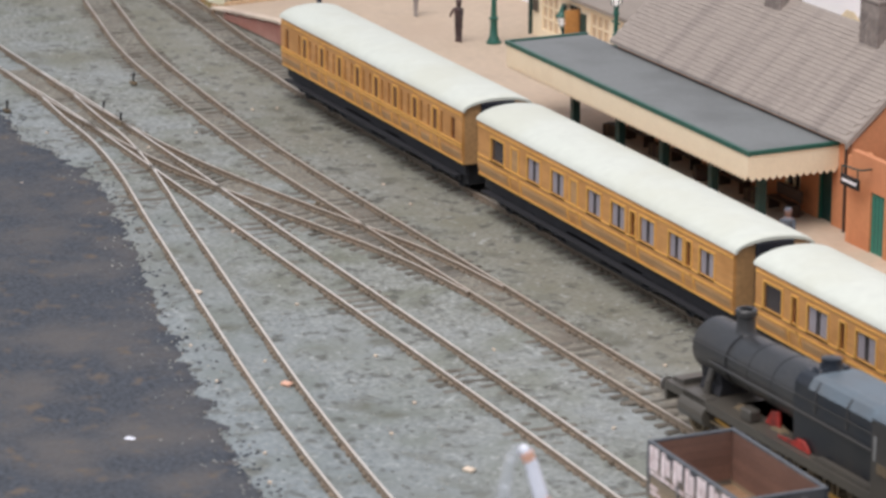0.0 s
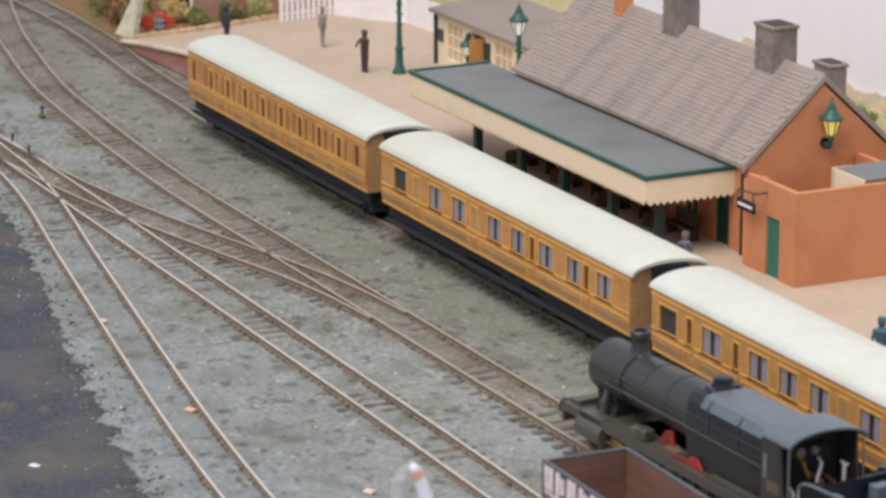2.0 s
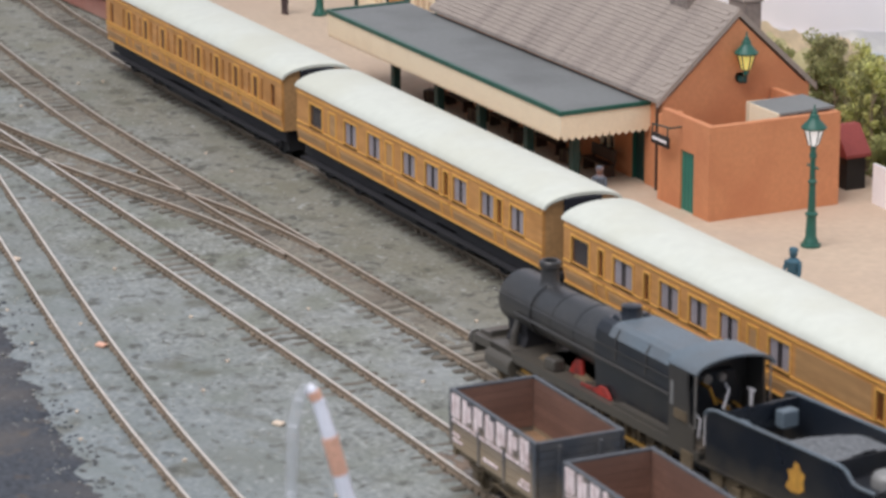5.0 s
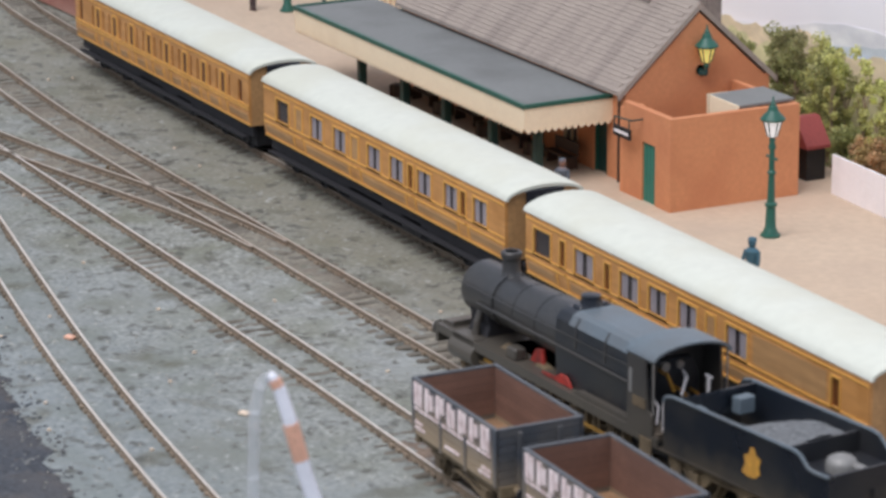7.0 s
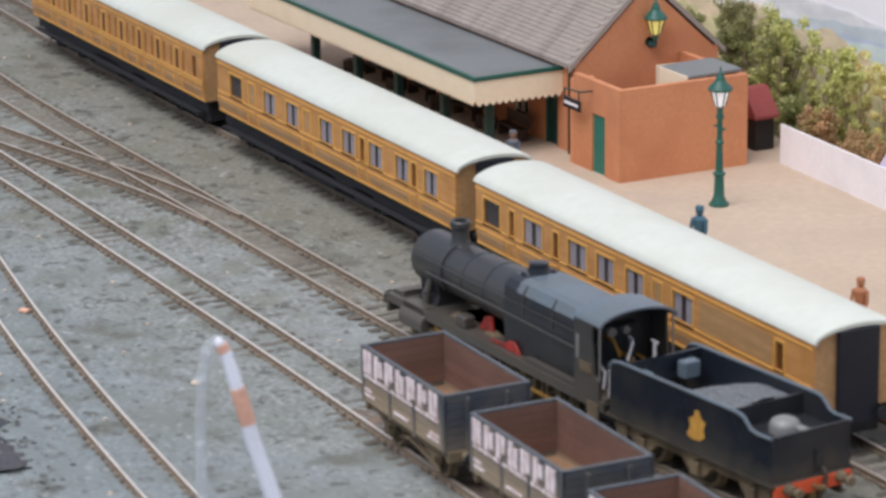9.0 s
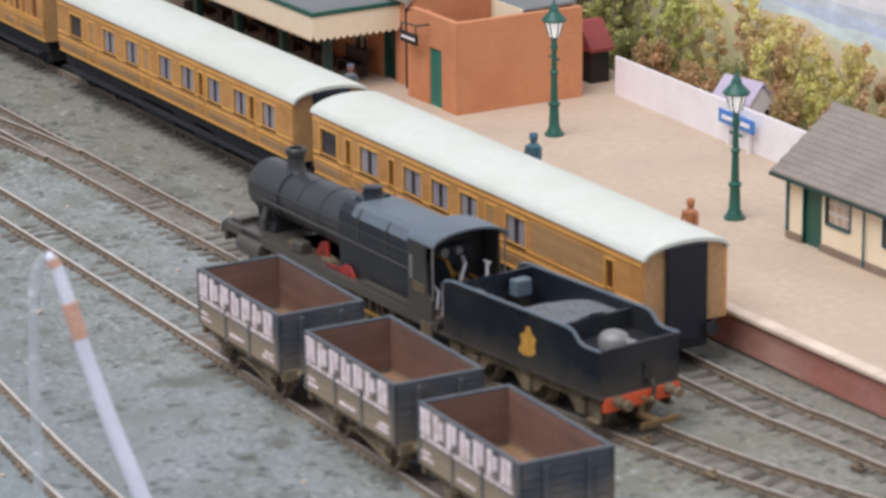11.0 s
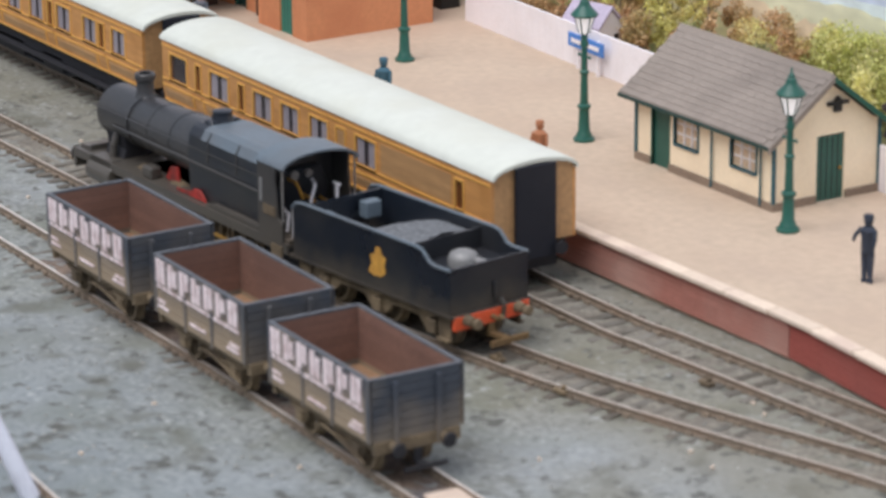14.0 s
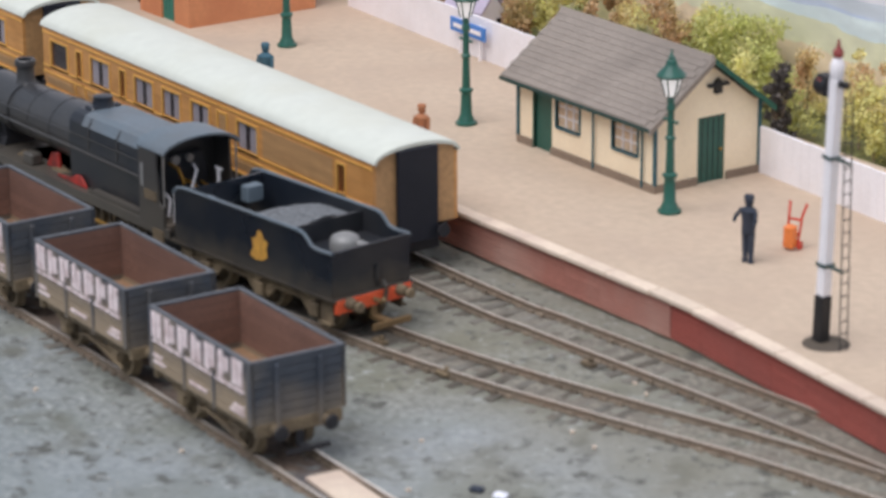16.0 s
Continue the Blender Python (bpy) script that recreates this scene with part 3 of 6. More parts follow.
# ---- coaches ----
def coach(x0, length, big, narrow, framed, dark_first, label, brown=False, van_from=None):
    """A wooden coach whose side facing the sidings has the given windows, in millimetres along the train."""
    c = thing("railway_coach", x0, -1.0, 0, label=label, category="railway coach", group="coaches at the platform")
    L, W, Z0, ZW, ZT, ZR = length, 18.0, 15.5, 26.0, 36.5, 41.0
    holes = sorted([(a - x0, b - x0) for a, b in big] + [(a - x0, b - x0) for a, b in narrow])
    body = Shape()
    # lower panels lean in a little towards the bottom
    body.prism([(-W + 1.0, Z0), (-W, Z0 + 5), (-W, ZW), (-W + 1.4, ZW), (-W + 1.4, Z0)], 0, L)
    body.box(0, L, -W, -W + 1.4, ZT, ZR)
    x = 0.0
    for a, b in holes:
        body.box(x, a, -W, -W + 1.4, ZW, ZT)
        x = b
    body.box(x, L, -W, -W + 1.4, ZW, ZT)
    body.box(0, L, W - 1.4, W, Z0, ZR)
    part("body_side", body, M_TEAK, c)
    for n, (a, b) in enumerate(((0, 1.4), (L - 1.4, L))):
        e = Shape().box(a, b, -W + 1.4, W - 1.4, Z0, ZR)
        arch = [(-W + 1.4, ZR)] + [(-W * math.cos(math.pi * i / 10), ZR + 5.6 * math.sin(math.pi * i / 10)) for i in range(1, 10)] + [(W - 1.4, ZR)]
        e.prism(arch, a, b)
        part("end_panel", e, M_TEAKDARK, c)
        g = Shape().box(b if n else a - 2.2, b + 2.2 if n else a, -8.5, 8.5, 10, 45).soften(0.4)
        part("gangway", g, M_GANGWAY, c, "black corridor connection")
        for s in (-1, 1):
            part("buffer", Shape().rod((b if n else a, s * 9, 13.5), ((b + 4) if n else a - 4, s * 9, 13.5), 1.1).rod(((b + 4) if n else a - 4, s * 9, 13.5), ((b + 4.8) if n else a - 4.8, s * 9, 13.5), 2.6), M_UNDER, c)
    roof, rings = Shape(), []
    arc = [math.pi * i / 14 for i in range(15)]
    for x, sink in ((-1.6, 1.0), (-0.6, 0.2), (4, 0), (L - 4, 0), (L + 0.6, 0.2), (L + 1.6, 1.0)):
        outer = [(-(W + 0.35) * math.cos(t), ZR + 0.5 + (6.4 - sink) * math.sin(t) ** 0.95) for t in arc]
        inner = [(-(W - 0.6) * math.cos(t), ZR + 0.1 + (5.4 - sink) * math.sin(t) ** 0.95) for t in reversed(arc)]
        rings.append([roof.bm.verts.new((x, y, z)) for y, z in outer + inner])
    for a, b in zip(rings, rings[1:]):
        n = len(a)
        for i in range(n):
            roof.bm.faces.new((a[i], a[(i + 1) % n], b[(i + 1) % n], b[i]))
    for ring in (rings[0], rings[-1]):
        for i in range(14):
            roof.bm.faces.new((ring[i], ring[i + 1], ring[28 - i], ring[29 - i]))
    part("roof", roof, M_COACHROOF, c, "smooth off-white arched roof", smooth=True)
    part("floor", Shape().box(1, L - 1, -W + 1.2, W - 1.2, Z0 - 0.6, Z0 + 0.6), M_UNDER, c)
    part("inner_lining", Shape().box(1.5, L - 1.5, -6.2, -5.6, Z0 + 1, ZR), M_TEAKDARK, c)
    # windows
    for i, (a, b) in enumerate(sorted(big)):
        a, b = a - x0, b - x0
        w = part("window", Shape().box(a, b, -W + 0.75, -W + 1.0, ZW, ZT), M_WINDOW, c)
        fr = Shape()
        for q in ((a - 0.9, a, ZW - 0.9, ZT + 0.9), (b, b + 0.9, ZW - 0.9, ZT + 0.9), (a, b, ZT, ZT + 0.9), (a, b, ZW - 0.9, ZW)):
            fr.box(q[0], q[1], -W - 0.35, -W + 0.1, q[2], q[3])
        part("window_frame", fr, M_BEAD, w)
        if not (dark_first and i == 0):
            for u, v in ((a + 0.5, a + (b - a) * 0.36), (a + (b - a) * 0.6, b - 0.8)):
                fold = Shape()
                k = 5
                for j in range(k):
                    fold.box(u + (v - u) * j / k, u + (v - u) * (j + 0.86) / k, -W + 0.45 + 0.12 * (j % 2), -W + 0.7, ZW + 0.3, ZT - 0.4)
                part("curtain", fold, M_CURTAIN, w)
    for a, b in sorted(narrow):
        a, b = a - x0, b - x0
        w = part("window", Shape().box(a, b, -W + 0.75, -W + 1.0, ZW, ZT), M_BROWNPANE, c)
        if not brown:
            fr = Shape()
            for q in ((a - 0.8, a, ZW - 0.8, ZT + 0.8), (b, b + 0.8, ZW - 0.8, ZT + 0.8), (a, b, ZT, ZT + 0.8), (a, b, ZW - 0.8, ZW)):
                fr.box(q[0], q[1], -W - 0.35, -W + 0.1, q[2], q[3])
            part("window_frame", fr, M_BEAD, w)
    for a, b in framed:
        a, b = a - x0, b - x0
        for n, (u, v) in enumerate(((a, b),)):
            fr = Shape()
            for q in ((u - 0.9, u, ZW - 0.9, ZT + 0.9), (v, v + 0.9, ZW - 0.9, ZT + 0.9), (u, v, ZT, ZT + 0.9), (u, v, ZW - 0.9, ZW)):
                fr.box(q[0], q[1], -W - 0.4, -W + 0.1, q[2], q[3])
            part("door_window_frame", fr, M_BEAD, c)
            part("door_panel", Shape().box(u + 0.6, v - 0.6, -W - 0.15, -W + 0.05, ZW + 0.6, ZT - 0.6), M_BROWNPANE if brown else M_TEAKDARK, c)
    # beading
    for z in (ZW - 3.6, ZW - 0.9) if not brown else (ZW - 2.4, ZW - 0.9):
        part("waist_beading", Shape().box(0, L, -W - 0.35, -W + 0.1, z, z + 0.7), M_BEAD, c)
    part("cantrail_beading", Shape().box(0, L, -W - 0.3, -W + 0.1, ZR - 2.0, ZR - 1.4), M_BEAD, c)
    part("foot_beading", Shape().prism([(-W + 0.5, Z0 + 0.1), (-W + 0.35, Z0 + 1.0), (-W + 1.2, Z0 + 1.0), (-W + 1.2, Z0 + 0.1)], 0, L), M_BEAD, c)
    doors = [(a - x0, b - x0) for a, b in narrow + framed] if not brown else [(a - x0, b - x0) for a, b in framed]
    for a, b in doors:
        for x in (a - 2.6, b + 2.0):
            if 0 < x < L - 1:
                part("door_beading", Shape().prism([(-W + 0.65, Z0 + 1), (-W - 0.35, Z0 + 5), (-W - 0.35, ZW - 3.6), (-W + 0.1, ZW - 3.6), (-W + 0.1, Z0 + 5), (-W + 1.1, Z0 + 1)], x, x + 0.7), M_BEAD, c)
        part("door_handle", Shape().box(b + 0.4, b + 1.5, -W - 0.8, -W - 0.2, ZW - 3.0, ZW - 2.5), M_BRASS, c)
    # sunk lower panels of browner wood between the doors
    xs = [0.0] + sorted(v for a, b in doors for v in (a - 2.6, b + 2.7)) + [L]
    for u, v in zip(xs[::2], xs[1::2]):
        if v - u > 8:
            part("lower_panel", Shape().prism([(-W + 0.55, Z0 + 2.2), (-W - 0.15, Z0 + 5), (-W - 0.15, ZW - 4.6), (-W + 0.2, ZW - 4.6), (-W + 0.3, Z0 + 5), (-W + 1.0, Z0 + 2.2)], u + 2, v - 2), M_TEAKDARK, c)
    if van_from is not None:
        part("van_panel", Shape().box(van_from - x0, L - 26, -W - 0.15, -W + 0.05, ZW + 0.5, ZT + 1), M_TEAKDARK, c)
    # underframe, battery boxes, bogies
    under = Shape().box(2, L - 2, -15, -13, 9.5, 15).box(2, L - 2, 13, 15, 9.5, 15)
    part("solebar", under, M_UNDER, c)
    # Added black box that blocks light, so the space under the coach stays dark.
    part("underframe_core", Shape().box(4, L - 4, -12.6, 12.6, 4.5, 14.8), M_UNDER, c)
    part("footboard", Shape().box(6, L - 6, -19.0, -15.5, 8.6, 9.4), M_UNDER, c)
    part("battery_box", Shape().box(L * 0.36, L * 0.5, -15, -3, 3.5, 11).soften(0.4), M_UNDER, c)
    part("battery_box", Shape().box(L * 0.58, L * 0.66, -15, -5, 3.5, 11).soften(0.4), M_UNDER, c)
    for z in (4.0,):
        part("truss_rod", Shape().tube([(50, -14, 11), (80, -14, z), (L - 80, -14, z), (L - 50, -14, 11)], 0.7, 6), M_UNDER, c)
    for bx in (34, L - 34):
        bog = part("bogie", Shape().box(bx - 23, bx + 23, -13.5, -11.8, 4.5, 9.0).box(bx - 23, bx + 23, 11.8, 13.5, 4.5, 9.0).box(bx - 5, bx + 5, -12, 12, 6, 12).soften(0.3), M_UNDER, c)
        for wx in (bx - 16, bx + 16):
            for s in (-1, 1):
                wheel(bog, wx, s * 8.6, 6.3, 6.3, s, M_UNDER)
            part("axlebox", Shape().box(wx - 2.2, wx + 2.2, -14.6, -12.5, 4.4, 8.6).soften(0.4), M_UNDER, bog)
    return c


SPOKES = {}


def wheel(parent, x, y, z, r, side, mat, spokes=0):
    """A flanged wheel with its tread, disc or spokes and a flange on the inner side. Its rim stands on the rail."""
    out = side * 1.5
    w = Shape()
    def disc(y0, y1, rad, hole):
        n = 20
        rings = []
        for yy, rr in ((y0, rad), (y1, rad), (y1, hole), (y0, hole)):
            rings.append([w.bm.verts.new((x + rr * math.cos(2 * math.pi * i / n), yy, z + rr * math.sin(2 * math.pi * i / n))) for i in range(n)])
        for k in range(4):
            a, b = rings[k], rings[(k + 1) % 4]
            for i in range(n):
                w.bm.faces.new((a[i], a[(i + 1) % n], b[(i + 1) % n], b[i]))
    disc(y - side * 0.9, y + out, r, r * 0.8)
    disc(y - side * 1.5, y - side * 0.9, r + 0.7, r * 0.8)
    w.rod((x, y - side * 0.8, z), (x, y + out * 1.1, z), r * 0.26, seg=10)
    if not spokes:
        w.rod((x, y, z), (x, y + out * 0.5, z), r * 0.82, seg=20)
    made = part("wheel", w, mat, parent)
    if spokes:
        key = (round(r, 2), mat.name)
        if key not in SPOKES:
            SPOKES[key] = Shape().rod((0, 0, r * 0.2), (0, 0, r * 0.85), 0.5, 0.4, 5).mesh("spoke", mat)
        for i in range(spokes):
            place("spoke", SPOKES[key], made, x, y + out * 0.4, z, ry=360.0 * i / spokes)
    return made


groups = [(-484.5 + 24.3 * i) for i in range(8)]
coach(-519, 236, [], [v for g in groups for v in ((g - 9.3, g - 7.0), (g + 6.4, g + 8.7))] + [(-513, -508), (-296, -291)], [(g - 2.6, g + 2.6) for g in groups], False,
      "varnished teak coach with many narrow compartment windows and white roof", brown=True)
coach(-265, 246, [(-250, -236), (-211, -198), (-186, -173), (-150, -137), (-127, -114), (-100, -87), (-74, -62), (-47, -35)], [(-109, -104.5), (-59, -54.5)], [(-228, -221), (-167, -160)], True,
      "varnished teak coach with curtained windows and white roof")
coach(-1, 247, [(6, 20), (40, 55), (76, 90), (98, 111), (120, 133), (154, 168)], [(28, 32), (64, 68), (223, 228)], [(140, 146)], True,
      "varnished teak brake coach with black gangway end and white roof", van_from=172)


# ---- open wagons ----
WL, WW, WZ0, WZ1 = 31.6, 15.8, 14.0, 34.0
PH = (WZ1 - WZ0) / 7
side_plank = Shape().box(-WL, WL, -0.55, 0.55, 0, PH - 0.22).soften(0.08).mesh("plank", M_WAGONSIDE)
end_plank = Shape().box(-0.55, 0.55, -WW + 0.55, WW - 0.55, 0, PH - 0.22).soften(0.08).mesh("plank", M_WAGON)
side_lining = Shape().box(-WL + 1.1, WL - 1.1, -0.08, 0.08, 0, PH - 0.12).mesh("lining_plank", M_WAGONIN)
end_lining = Shape().box(-0.08, 0.08, -WW + 0.7, WW - 0.7, 0, PH - 0.12).mesh("lining_plank", M_WAGONIN)
floor_plank = Shape().box(0, (2 * WL - 2) / 11 - 0.25, -WW + 0.6, WW - 0.6, -0.2, 0.6).mesh("floor_plank", M_WAGONFLOOR)


def open_wagon(x, y, rz):
    w = thing("open_wagon", x, y, 0, rz, "worn grey open coal wagon, empty, with pale lettering along its side", "railway wagon", "open wagons on the siding")
    L, W, Z0, Z1 = 31.6, 15.8, 14.0, 34.0
    for s in (-1, 1):
        for k in range(7):
            place("plank", side_plank, w, 0, s * W, Z0 + k * PH)
            place("plank", end_plank, w, s * L, 0, Z0 + k * PH)
            if k:
                place("lining_plank", side_lining, w, 0, s * (W - 0.66), Z0 + k * PH - 0.5)
                place("lining_plank", end_lining, w, s * (L - 0.66), 0, Z0 + k * PH - 0.5)
        part("rim", Shape().box(-L - 0.7, L + 0.7, s * W - 0.75, s * W + 0.75, Z1 - 0.1, Z1 + 0.35).soften(0.15), M_RIMWEAR, w)
        part("rim", Shape().box(s * L - 0.75, s * L + 0.75, -W + 0.75, W - 0.75, Z1 - 0.1, Z1 + 0.35).soften(0.15), M_RIMWEAR, w)
        for ax in (-L, L):
            part("corner_plate", Shape().box(ax - 1.6 if ax > 0 else ax - 0.75, ax + 0.75 if ax > 0 else ax + 1.6, s * (W + 0.5) - 0.25, s * (W + 0.5) + 0.25, Z0, Z1), M_WAGON, w)
        for ax in (-9.5, 9.5):
            part("side_strap", Shape().box(ax - 0.7, ax + 0.7, s * (W + 0.75) - 0.25, s * (W + 0.75) + 0.25, Z0 - 1, Z0 + 11), M_WAGON, w)
        for ay in (-7.5, 7.5):
            part("end_stanchion", Shape().box(s * (L + 0.55), s * (L + 1.7), ay - 0.9, ay + 0.9, Z0 - 4, Z1 - 1.5).soften(0.2), M_WAGON, w)
        part("solebar", Shape().box(-L, L, s * 12.5 - 0.9, s * 12.5 + 0.9, 10.2, 13.9), M_RUST, w)
        part("headstock", Shape().box(s * (L + 0.2) - 1.1, s * (L + 0.2) + 1.1, -15, 15, 10.0, 14.0).soften(0.2), M_RUST, w)
        for ay in (-8.8, 8.8):
            b = part("buffer", Shape().rod((s * (L + 1.2), ay, 12), (s * (L + 3.4), ay, 12), 1.7, 1.2).rod((s * (L + 3.4), ay, 12), (s * (L + 5.2), ay, 12), 0.8), M_RUST, w)
            part("buffer_head", Shape().rod((s * (L + 5.2), ay, 12), (s * (L + 5.9), ay, 12), 2.5, 2.2, 12), M_UNDER, b)
        part("coupling", Shape().box(s * (L + 1) - 0.8 if s > 0 else s * (L + 6.8), s * (L + 6.8) if s > 0 else s * (L + 1) + 0.8, -1.2, 1.2, 5.2, 6.2).box(s * (L + 6) - 0.5, s * (L + 6) + 0.5, -7.5, 7.5, 5.0, 6.4).box(s * (L + 1) - 0.6, s * (L + 1) + 0.6, -1.2, 1.2, 5.2, 10.2), M_UNDER, w)
        for ax in (-18, 18):
            wheel(w, ax, s * 8.6, 6.2, 6.2, s, M_RUST, 8)
            part("w_iron", Shape().prism([(ax - 5.5, 10.4), (ax - 2.0, 4.6), (ax + 2.0, 4.6), (ax + 5.5, 10.4), (ax + 3.8, 10.4), (ax + 1.4, 7.6), (ax - 1.4, 7.6), (ax - 3.8, 10.4)], s * 12.3 - 0.35, s * 12.3 + 0.35, "y"), M_RUST, w)
            part("axlebox", Shape().box(ax - 2, ax + 2, s * 13 - 1.0, s * 13 + 1.0, 4.6, 8.2).soften(0.4), M_RUST, w)
            part("leaf_spring", Shape().prism([(ax - 6, 9.6), (ax, 8.1), (ax + 6, 9.6), (ax, 10.0)], s * 13 - 0.9, s * 13 + 0.9, "y"), M_RUST, w)
        part("brake_lever", Shape().tube([(-3, s * 13.6, 8.5), (6, s * 14.2, 8.6), (25, s * 14.4, 5.2)], 0.5, 5), M_RUST, w)
        part("brake_gear", Shape().tube([(-12, s * 11, 5.2), (0, s * 11.4, 9.0), (12, s * 11, 5.2)], 0.6, 5).box(-12.8, -11.2, s * 8.6 - 1.2, s * 8.6 + 1.2, 3.2, 8.5).box(11.2, 12.8, s * 8.6 - 1.2, s * 8.6 + 1.2, 3.2, 8.5), M_RUST, w)
    for i in range(11):
        place("floor_plank", floor_plank, w, -L + 1 + i * (2 * L - 2) / 11, 0, Z0)
    for i in range(7):
        u = -30.2 + i * 8.6
        part("letter_bar", Shape().box(u, u + 2.9, -W - 0.95, -W - 0.55, 25.0, 33.2), M_LETTER, w, "pale pinkish painted bar")
        part("letter_bar", Shape().box(u + 3.6, u + 6.2, -W - 0.95, -W - 0.55, 25.0 + (i % 3) * 1.2, 33.2 - (i % 2) * 1.4), M_LETTER, w, "pale pinkish painted bar")
    bars = Shape()
    for i in range(16):
        u = -29.8 + i * 3.7
        bars.box(u, u + 2.6 + (i % 3) * 0.3, -W - 0.95, -W - 0.6, 23.2, 24.3)
    part("small_lettering", bars, M_LETTER, w, "worn line of small white lettering")
    more = Shape()
    for u, v, z in ((-29.5, -22, 16.4), (-29.5, -24, 18.4), (20, 28.5, 16.2), (22, 28.5, 18.0), (-6, 5, 16.5)):
        more.box(u, v, -W - 0.95, -W - 0.6, z, z + 0.9)
    part("small_lettering", more, M_LETTER, w)
    return w


for x, y, rz in ((182.0, -128.4, -0.7), (265.4, -129.4, -1.2), (347.4, -132.2, -1.8)):
    open_wagon(x, y, rz)


# ---- station building ----
station = thing("station_building", 0, 0, PZ, label="orange brick station building with slate roof and cream canopy", category="station building")
SX0, SX1, SY0, SY1, SRY = -343.0, -116.0, 93.0, 169.0, 131.0
EZ, RZ = 43.0, 77.5


def wall_with_holes(x0, x1, y0, y1, z0, z1, holes):
    s = Shape()
    x = x0
    for a, b, zl, zh in holes:
        s.box(x, a, y0, y1, z0, z1)
        if zl > z0:
            s.box(a, b, y0, y1, z0, zl)
        s.box(a, b, y0, y1, zh, z1)
        x = b
    s.box(x, x1, y0, y1, z0, z1)
    return s


openings = [(-330, -318, 0, 26), (-300, -286, 9, 26), (-270, -256, 9, 26), (-238, -224, 0, 26), (-206, -192, 9, 26), (-174, -160, 9, 26), (-144, -132, 0, 26)]
part("front_wall", wall_with_holes(SX0, SX1, SY0, SY0 + 3, 0, EZ, openings), M_BRICK, station)
for a, b, zl, zh in openings:
    d = part("door" if zl == 0 else "window", Shape().box(a, b, SY0 + 1.8, SY0 + 2.4, zl, zh), M_DKGREEN if zl == 0 else M_WINDOW, station)
    fr = Shape().box(a, a + 1.2, SY0 + 0.4, SY0 + 1.8, zl, zh).box(b - 1.2, b, SY0 + 0.4, SY0 + 1.8, zl, zh).box(a, b, SY0 + 0.4, SY0 + 1.8, zh - 1.2, zh)
    if zl:
        fr.box((a + b) / 2 - 0.5, (a + b) / 2 + 0.5, SY0 + 0.6, SY0 + 1.8, zl, zh).box(a, b, SY0 + 0.6, SY0 + 1.8, (zl + zh) / 2 - 0.5, (zl + zh) / 2 + 0.5)
        part("sill", Shape().box(a - 1, b + 1, SY0 - 0.8, SY0 + 1.6, zl - 1.2, zl), M_COPING, d)
    part("frame", fr, M_GREEN if zl == 0 else M_CREAM, d)
part("rear_wall", Shape().box(SX0, SX1, SY1 - 3, SY1, 0, EZ), M_BRICK, station)
gable_outline = [(SY0 + 3, 0), (SY1 - 3, 0), (SY1 - 3, EZ), (SRY, RZ - 2.5), (SY0 + 3, EZ)]
part("gable_wall", Shape().prism(gable_outline, SX1 - 3, SX1), M_BRICK, station)
part("gable_wall", Shape().prism(gable_outline, SX0, SX0 + 3), M_BRICK, station)
slope = math.atan2(RZ - EZ, SRY - SY0)
span = (SRY - SY0) / math.cos(slope)
for s in (-1, 1):
    deck = Shape().prism([(SRY + s * (SRY - SY0 + 3), EZ - 3 * math.tan(slope)), (SRY, RZ), (SRY, RZ + 1.2), (SRY + s * (SRY - SY0 + 3), EZ - 3 * math.tan(slope) + 1.2)], SX0 - 3, SX1 - 0.2)
    part("roof_deck", deck, M_SLATE, station)
    part("barge_board", Shape().prism([(SRY + s * (SRY - SY0 + 3.6), EZ - 3 * math.tan(slope) - 1.8), (SRY, RZ - 1.2), (SRY, RZ + 1.9), (SRY + s * (SRY - SY0 + 3.6), EZ - 3 * math.tan(slope) + 1.2)], SX1 - 0.1, SX1 + 0.9), M_SLATE, station)
# slates: those nearest the gable one by one, the rest joined
course, rows, near = Shape(), 23, 0
slate_mesh = Shape().prism([(0, 0.0), (2.75, -0.55), (2.75, -0.2), (0, 0.27)], 0.06, 6.14).mesh("slate", M_SLATE)
tilt = math.degrees(slope)
for i in range(rows):
    t0 = -3.0 / (SRY - SY0) + (1 + 3.0 / (SRY - SY0)) * i / rows
    ya, za = SY0 + t0 * (SRY - SY0), EZ + t0 * (RZ - EZ)
    x = SX0 - 3 + (3.1 if i % 2 else 0)
    while x < SX1 - 5.6:
        if x > -200:
            place("slate", slate_mesh, station, x, ya, za + 1.75, rx=tilt)
        else:
            m = pose(x, ya, za + 1.75, tilt)
            quad = [(0, 0.0), (2.75, -0.55), (2.75, -0.2), (0, 0.27)]
            one, two = [[course.bm.verts.new(m @ Vector((u, p, q))) for p, q in quad] for u in (0.06, 6.14)]
            for k in range(4):
                course.bm.faces.new((one[k], one[(k + 1) % 4], two[(k + 1) % 4], two[k]))
            course.bm.faces.new(one[::-1])
            course.bm.faces.new(two)
        x += 6.2
tagged(part("slate_roofing", course, M_SLATE, station, "overlapping grey-brown slates"), kind="stuff")
part("ridge_tiles", Shape().prism([(SRY - 2.2, RZ - 0.2), (SRY, RZ + 2.6), (SRY + 2.2, RZ - 0.2)], SX0 - 3, SX1), M_SLATE, station)


